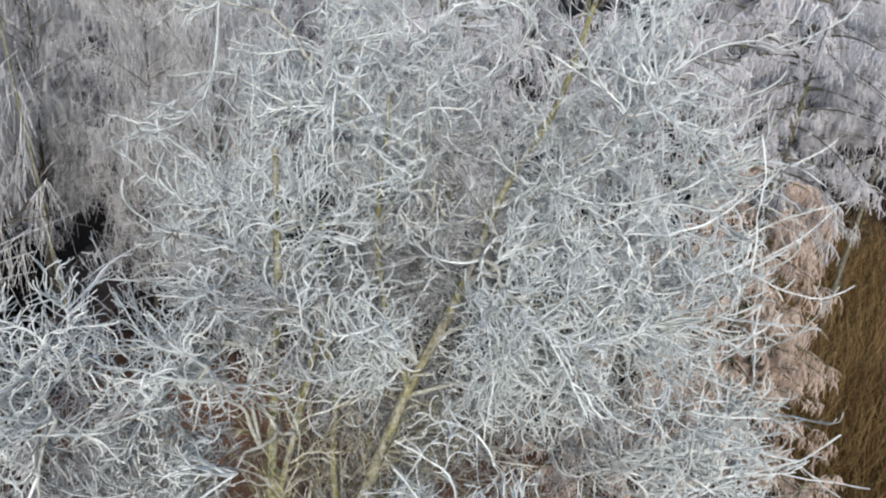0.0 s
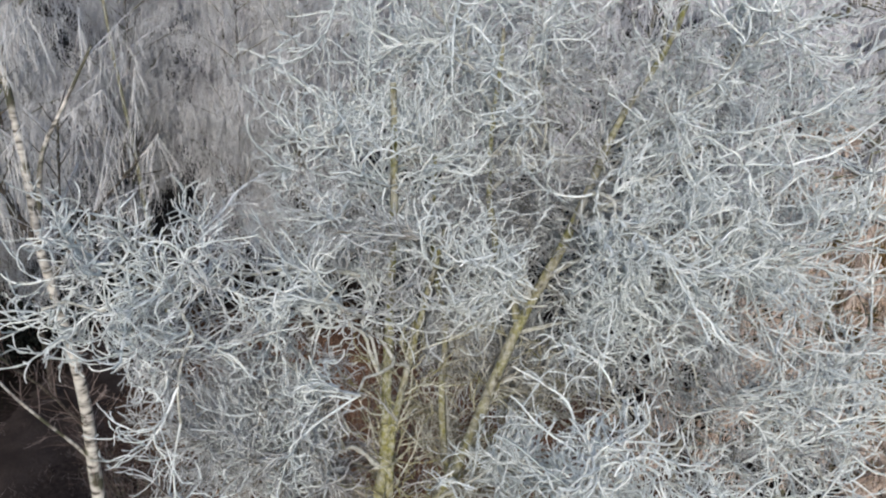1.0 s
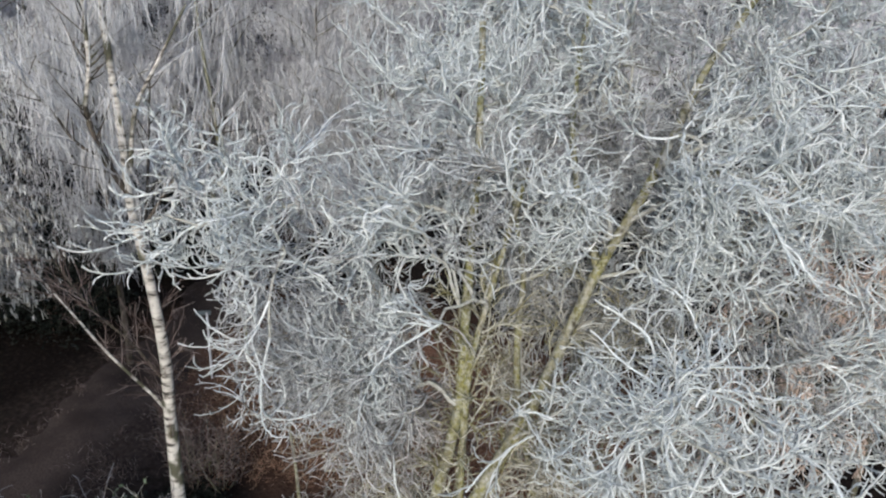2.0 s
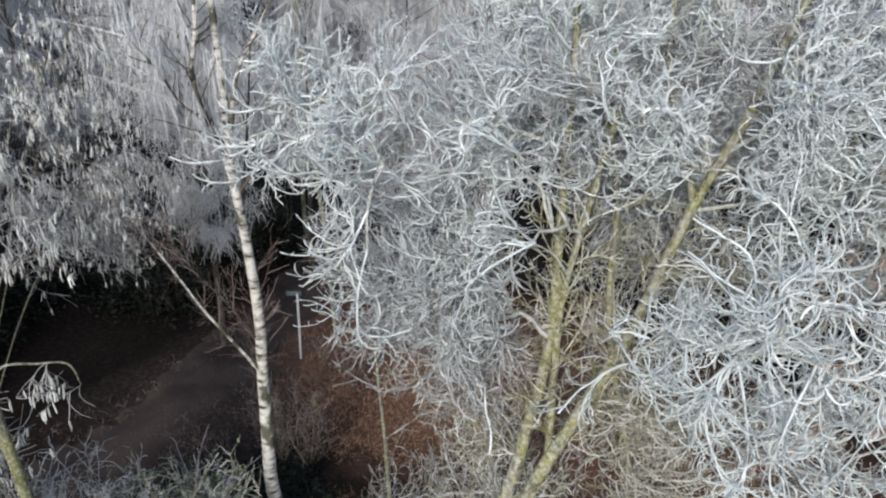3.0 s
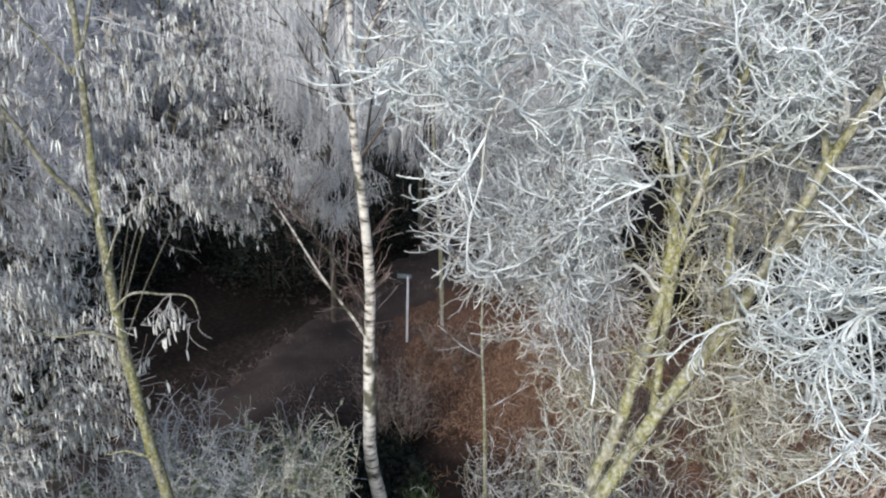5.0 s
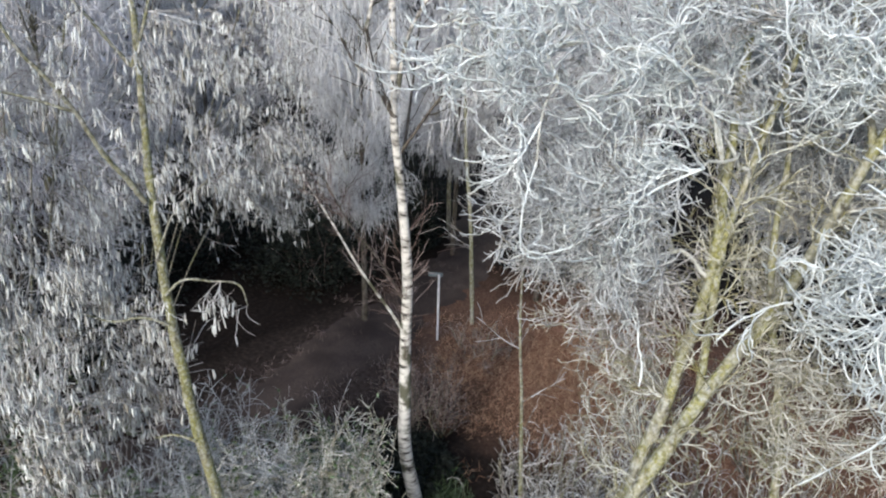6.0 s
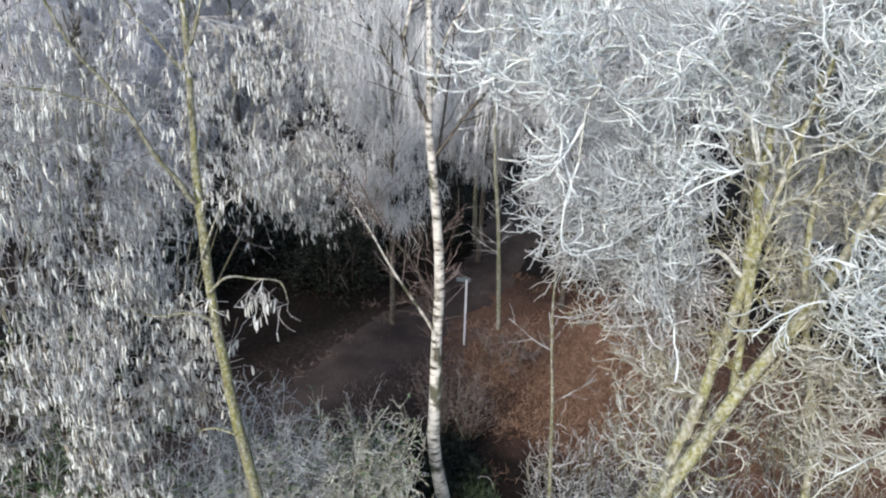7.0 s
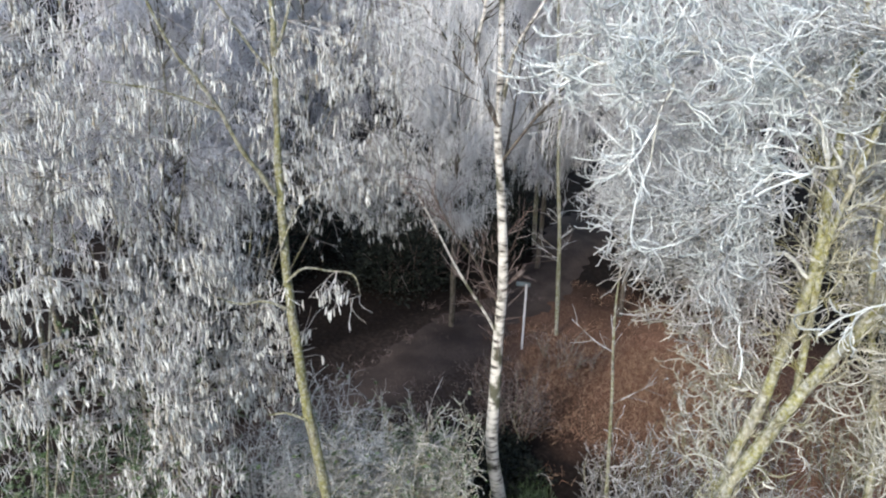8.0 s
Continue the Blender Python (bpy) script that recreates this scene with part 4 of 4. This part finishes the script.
# ---- low shrubs ----
def dome_shrub(name, label, at, size, canes, twigs, mat, green=0, group=""):
    """A tangle of canes and curling twigs that fills a dome: size is its half width and height."""
    shrub = thing(name, label, "shrub", group, at=at)
    wide, tall = size
    feet = np.c_[RNG.normal(size=(24, 2)) * 0.22 * wide, np.full(24, -0.05)]
    ends = fill([((0, 0, 0.62 * tall), (wide, wide, 0.42 * tall), 1.0)], canes)
    cane = reach(feet, ends, 9, 0.14, 9.0)
    for line in cane[:12]:
        part("cane", tubes("cane", [(line, taper(0.011, 0.005, 9))], 5), RIMED_BARK if green else DARK_BARK, shrub)
    if green:
        fine = sprout(cane, twigs, 0.35, 1.0, 1.0, (0.08, 0.30), 5, curls(twigs, 0.0, 0.36), 0.26, None, 0.4)
    else:       # open, with crooked curling twigs that can be told apart
        fine = ramify(cane, twigs // canes, 0.3, 1.0, (0.4, 1.1), (0.10, 0.36), 9, 0.15, 0.36, 0.19)
    if green:   # long arching shoots that stand out of the thicket
        runner = grow(cane[:44, 6], cane[:44, 8] - cane[:44, 4] + 0.6 * RNG.normal(size=(44, 3)) * np.array([1, 1, 0.4]), RNG.uniform(0.35, 0.8, 44), 9, (0, 0, -0.12), 0.12)
        spur = sprout(runner, 260, 0.1, 1.0, 1.0, (0.04, 0.16), 4, (0, 0, 0.03), 0.2, None, 0.5)
        part("shoot_spray", tubes("shoot_spray", [(runner, taper(0.006, 0.004, 9)), (spur, taper(0.0038, 0.003, 4))], 3), GREY_TWIG, shrub, "long arching shoots with frosted spurs", "stuff")
    part("cane_tangle", tubes("cane_tangle", [(cane[12:], taper(0.0056, 0.0032, 9))], 3), mat if green else DARK_BARK, shrub, kind="stuff")
    part("twig_tangle", tubes("twig_tangle", [(fine, furred(fine, 0.0038, 0.0028))], 3), mat, shrub, kind="stuff")
    if green:
        host, _ = along(fine, RNG.integers(0, len(fine), green), RNG.uniform(0, 1, green))
        part("leaf_cover", leaves("leaf_cover", host, (0.018, 0.038)), GREEN, shrub, "small dark green leaves edged with frost", "stuff")
    return shrub


dome_shrub("bramble", "low leafy green bramble clump beside the birch", (-5.82, 5.52, 0), (0.5, 0.85), 50, 300, GREY_TWIG, 4000)

GREY_SHRUB = "grey frosted shrub with tangled thin twigs"
dome_shrub("bramble", "frosted bramble thicket with some green leaves", (-4.86, 4.2, 0), (1.25, 1.95), 190, 5600, FROST_PALE, 3600)
dome_shrub("bramble", "frosted bramble thicket with some green leaves", (-5.64, 3.78, 0), (1.05, 2.15), 160, 5000, FROST_FINE, 1200)
dome_shrub("bramble", "leafy green bramble thicket under the catkin hazels", (-6.48, 1.92, 0), (1.4, 3.3), 90, 1100, GREY_TWIG, 11000)
for at, size, canes, twigs, mat in (
    ((-2.64, 6.36, 0), (0.85, 2.6), 62, 680, FROST_FINE), ((-2.82, 4.92, 0), (0.9, 1.8), 60, 600, GREY_TWIG), ((-1.92, 5.28, 0), (0.7, 2.4), 40, 440, FROST_FINE),
    ((-0.78, 6.0, 0), (1.0, 2.2), 50, 550, FROST_FINE), ((-0.2, 5.0, 0), (0.9, 2.3), 44, 480, FROST_FINE), ((-0.12, 7.44, 0), (1.0, 2.2), 50, 600, GREY_TWIG), ((-1.2, 7.68, 0), (0.9, 2.0), 40, 480, GREY_TWIG), ((-1.8, 9.36, 0), (1.0, 2.0), 60, 720, FROST_THIN),
    ((0.84, 7.32, 0), (0.9, 2.6), 80, 1120, FROST_THIN), ((-5.52, 0.36, 0), (1.0, 1.7), 90, 1300, GREY_TWIG), ((-7.5, 14.4, 0), (1.5, 2.8), 80, 1000, GREY_TWIG), ((-3.84, 3.96, 0), (0.6, 1.2), 50, 600, GREY_TWIG),
    ((-2.3, 5.7, 0), (0.7, 3.0), 60, 660, GREY_TWIG), ((-3.35, 6.5, 0), (0.75, 1.5), 54, 540, GREY_TWIG), ((-2.3, 6.9, 0), (0.9, 2.3), 60, 660, GREY_TWIG),
):
    dome_shrub("shrub", GREY_SHRUB, at, size, canes, twigs, mat, 0, "frosted shrubs")
for at, size, canes, twigs in (((-5.88, 7.14, 0), (0.75, 1.1), 46, 800), ((-6.4, 9.0, 0), (0.8, 0.6), 24, 340), ((-3.4, 9.4, 0), (1.0, 1.1), 40, 600)):
    dome_shrub("bare_shrub", "low leafless brown shrub at the path's edge", at, size, canes, twigs, BARE, 0, "bare brown shrubs")


def dark_bush(at, size, number):
    bush = thing("evergreen_bush", "dark ivy-green evergreen bush, deep shade put into its leaf colour", "bush", "dark bushes across the path", at=at)
    cane = grow(np.c_[RNG.normal(size=(40, 2)) * 0.3 * size[0], np.full(40, -0.05)], np.c_[RNG.normal(size=(40, 2)) * 0.6, np.ones(40)], RNG.uniform(0.5, 1.0, 40) * size[1], 9, (0, 0, -0.04), 0.12)
    part("cane_tangle", tubes("cane_tangle", [(cane, taper(0.012, 0.005, 9))], 3), BARE, bush, kind="stuff")
    spot = any_way(number) * RNG.uniform(0.5, 1.0, (number, 1)) * np.array([size[0], size[0], size[1] * 0.95])
    spot *= 1 + 0.22 * np.sin(spot[:, :1] * 5) * np.cos(spot[:, 1:2] * 4 + spot[:, 2:] * 5)
    spot[:, 2] = np.abs(spot[:, 2])
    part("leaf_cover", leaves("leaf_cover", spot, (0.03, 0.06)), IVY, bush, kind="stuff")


# the first, nearly flat, stands in for shadowed soil at the birch's foot
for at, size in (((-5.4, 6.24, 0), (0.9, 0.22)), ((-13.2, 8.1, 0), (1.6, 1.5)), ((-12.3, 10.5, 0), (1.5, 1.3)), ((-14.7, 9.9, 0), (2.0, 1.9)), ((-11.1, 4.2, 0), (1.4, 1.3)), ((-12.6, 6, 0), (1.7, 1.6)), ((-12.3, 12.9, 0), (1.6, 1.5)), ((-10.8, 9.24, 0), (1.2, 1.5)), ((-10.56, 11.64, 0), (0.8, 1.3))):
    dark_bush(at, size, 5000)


# ---- dead bracken, dry stems, grass ----
def tufts(name, label, category, spots, height, lean, mat, thick, clear=None):
    n = len(spots)
    start = np.c_[spots, ground_height(spots[:, 0], spots[:, 1]) - 0.02]
    way = np.c_[RNG.normal(size=(n, 2)) * lean, np.ones(n)]
    paths = grow(start, way, RNG.uniform(*height, n), 3, (0, 0, -0.08), 0.1)
    ob = new(name, tubes(name, [(paths, taper(thick, thick * 0.4, 3))], 3))
    ob.data.materials.append(mat)
    return tagged(ob, label, category, kind="stuff")


def drift(centre, spread, number):
    """Spots that thin out from a centre, in clumps."""
    knots = np.array(centre)[:2] + RNG.normal(size=(max(4, number // 40), 2)) * np.array(spread)
    return knots[RNG.integers(0, len(knots), number)] + RNG.normal(size=(number, 2)) * 0.10


def patch(centre, radius, number):
    a, r = RNG.uniform(0, 2 * np.pi, number), np.sqrt(RNG.uniform(0, 1, number))
    return np.array(centre)[:2] + np.c_[np.cos(a) * r * radius[0], np.sin(a) * r * radius[1]]


tufts("dead_bracken", "reddish-brown dead bracken and grass beside the path", "bracken", np.concatenate([drift((-5.82, 8.7, 0), (0.75, 0.75), 3500), patch((-5.2, 9.2, 0), (1.9, 1.5), 12000), drift((-4.08, 9.48, 0), (1.2, 1.1), 4000), patch((-4.0, 10.0, 0), (1.9, 1.5), 8000), drift((-6, 11.4, 0), (1.5, 1.2), 3000), drift((-2.4, 10.5, 0), (1.6, 1.3), 4000)]), (0.05, 0.17), 0.9, BRACKEN, 0.0042)
tufts("withered_grass", "thin withered grass along the path's edge", "grass", np.concatenate([drift((-7.14, 6.9, 0), (0.3, 1.6), 1500), drift((-8.76, 7.5, 0), (0.2, 2.0), 800), drift((-9.36, 9.9, 0), (0.25, 1.0), 400)]), (0.04, 0.15), 0.7, BARE, 0.0035)
tufts("grass", "short green grass at the birch's foot", "grass", patch((-4.92, 5.76, 0), (1.0, 0.8), 2600), (0.08, 0.24), 0.5, GREEN, 0.005)
tufts("dry_stems", "tall dry golden-brown stems standing in thickets", "reeds", np.concatenate([patch((4.5, 13.3, 0), (1.5, 1.9), 4600), patch((5.3, 18.4, 0), (2.6, 4.2), 5200)]), (0.9, 2.1), 0.25, REED, 0.007)


# ---- signpost ----
def signpost():
    post = thing("signpost", "thin grey metal signpost with two short arms beside the path", "signpost", at=(-7.22, 8.94, 0))
    mat, nodes, links, shader = material("weathered_grey_metal", 0.6)
    colour = ramp_node(nodes, links, noise_node(nodes, links, 12.0, detail=6.0), [(0.3, (0.34, 0.35, 0.38)), (0.7, (0.55, 0.56, 0.60))])
    links.new(colour, shader.inputs["Base Color"])
    part("post", tubes("post", [(np.c_[np.zeros((12, 2)), np.linspace(-0.15, 1.27, 12)], np.full(12, 0.019))], 10), mat, post)
    slate, nodes, links, shader = material("dark_slate_paint", 0.5)
    links.new(ramp_node(nodes, links, noise_node(nodes, links, 12.0, detail=6.0), [(0.3, (0.05, 0.065, 0.075)), (0.7, (0.10, 0.125, 0.14))]), shader.inputs["Base Color"])
    for turn, far in ((215, 0.17), (35, 0.06)):
        bm = bmesh.new()
        bmesh.ops.create_cube(bm, size=1)
        bmesh.ops.transform(bm, matrix=pose(0, 0, 1.26, 0, 0, turn) @ Matrix.Translation((far / 2, 0, 0)) @ Matrix.Diagonal((far, 0.02, 0.075, 1)), verts=bm.verts)
        bmesh.ops.bevel(bm, geom=bm.edges[:], offset=0.004, segments=1, affect="EDGES")
        me = bpy.data.meshes.new("arm")
        bm.to_mesh(me)
        bm.free()
        part("arm", me, slate, post, "dark slate-blue arm")


signpost()
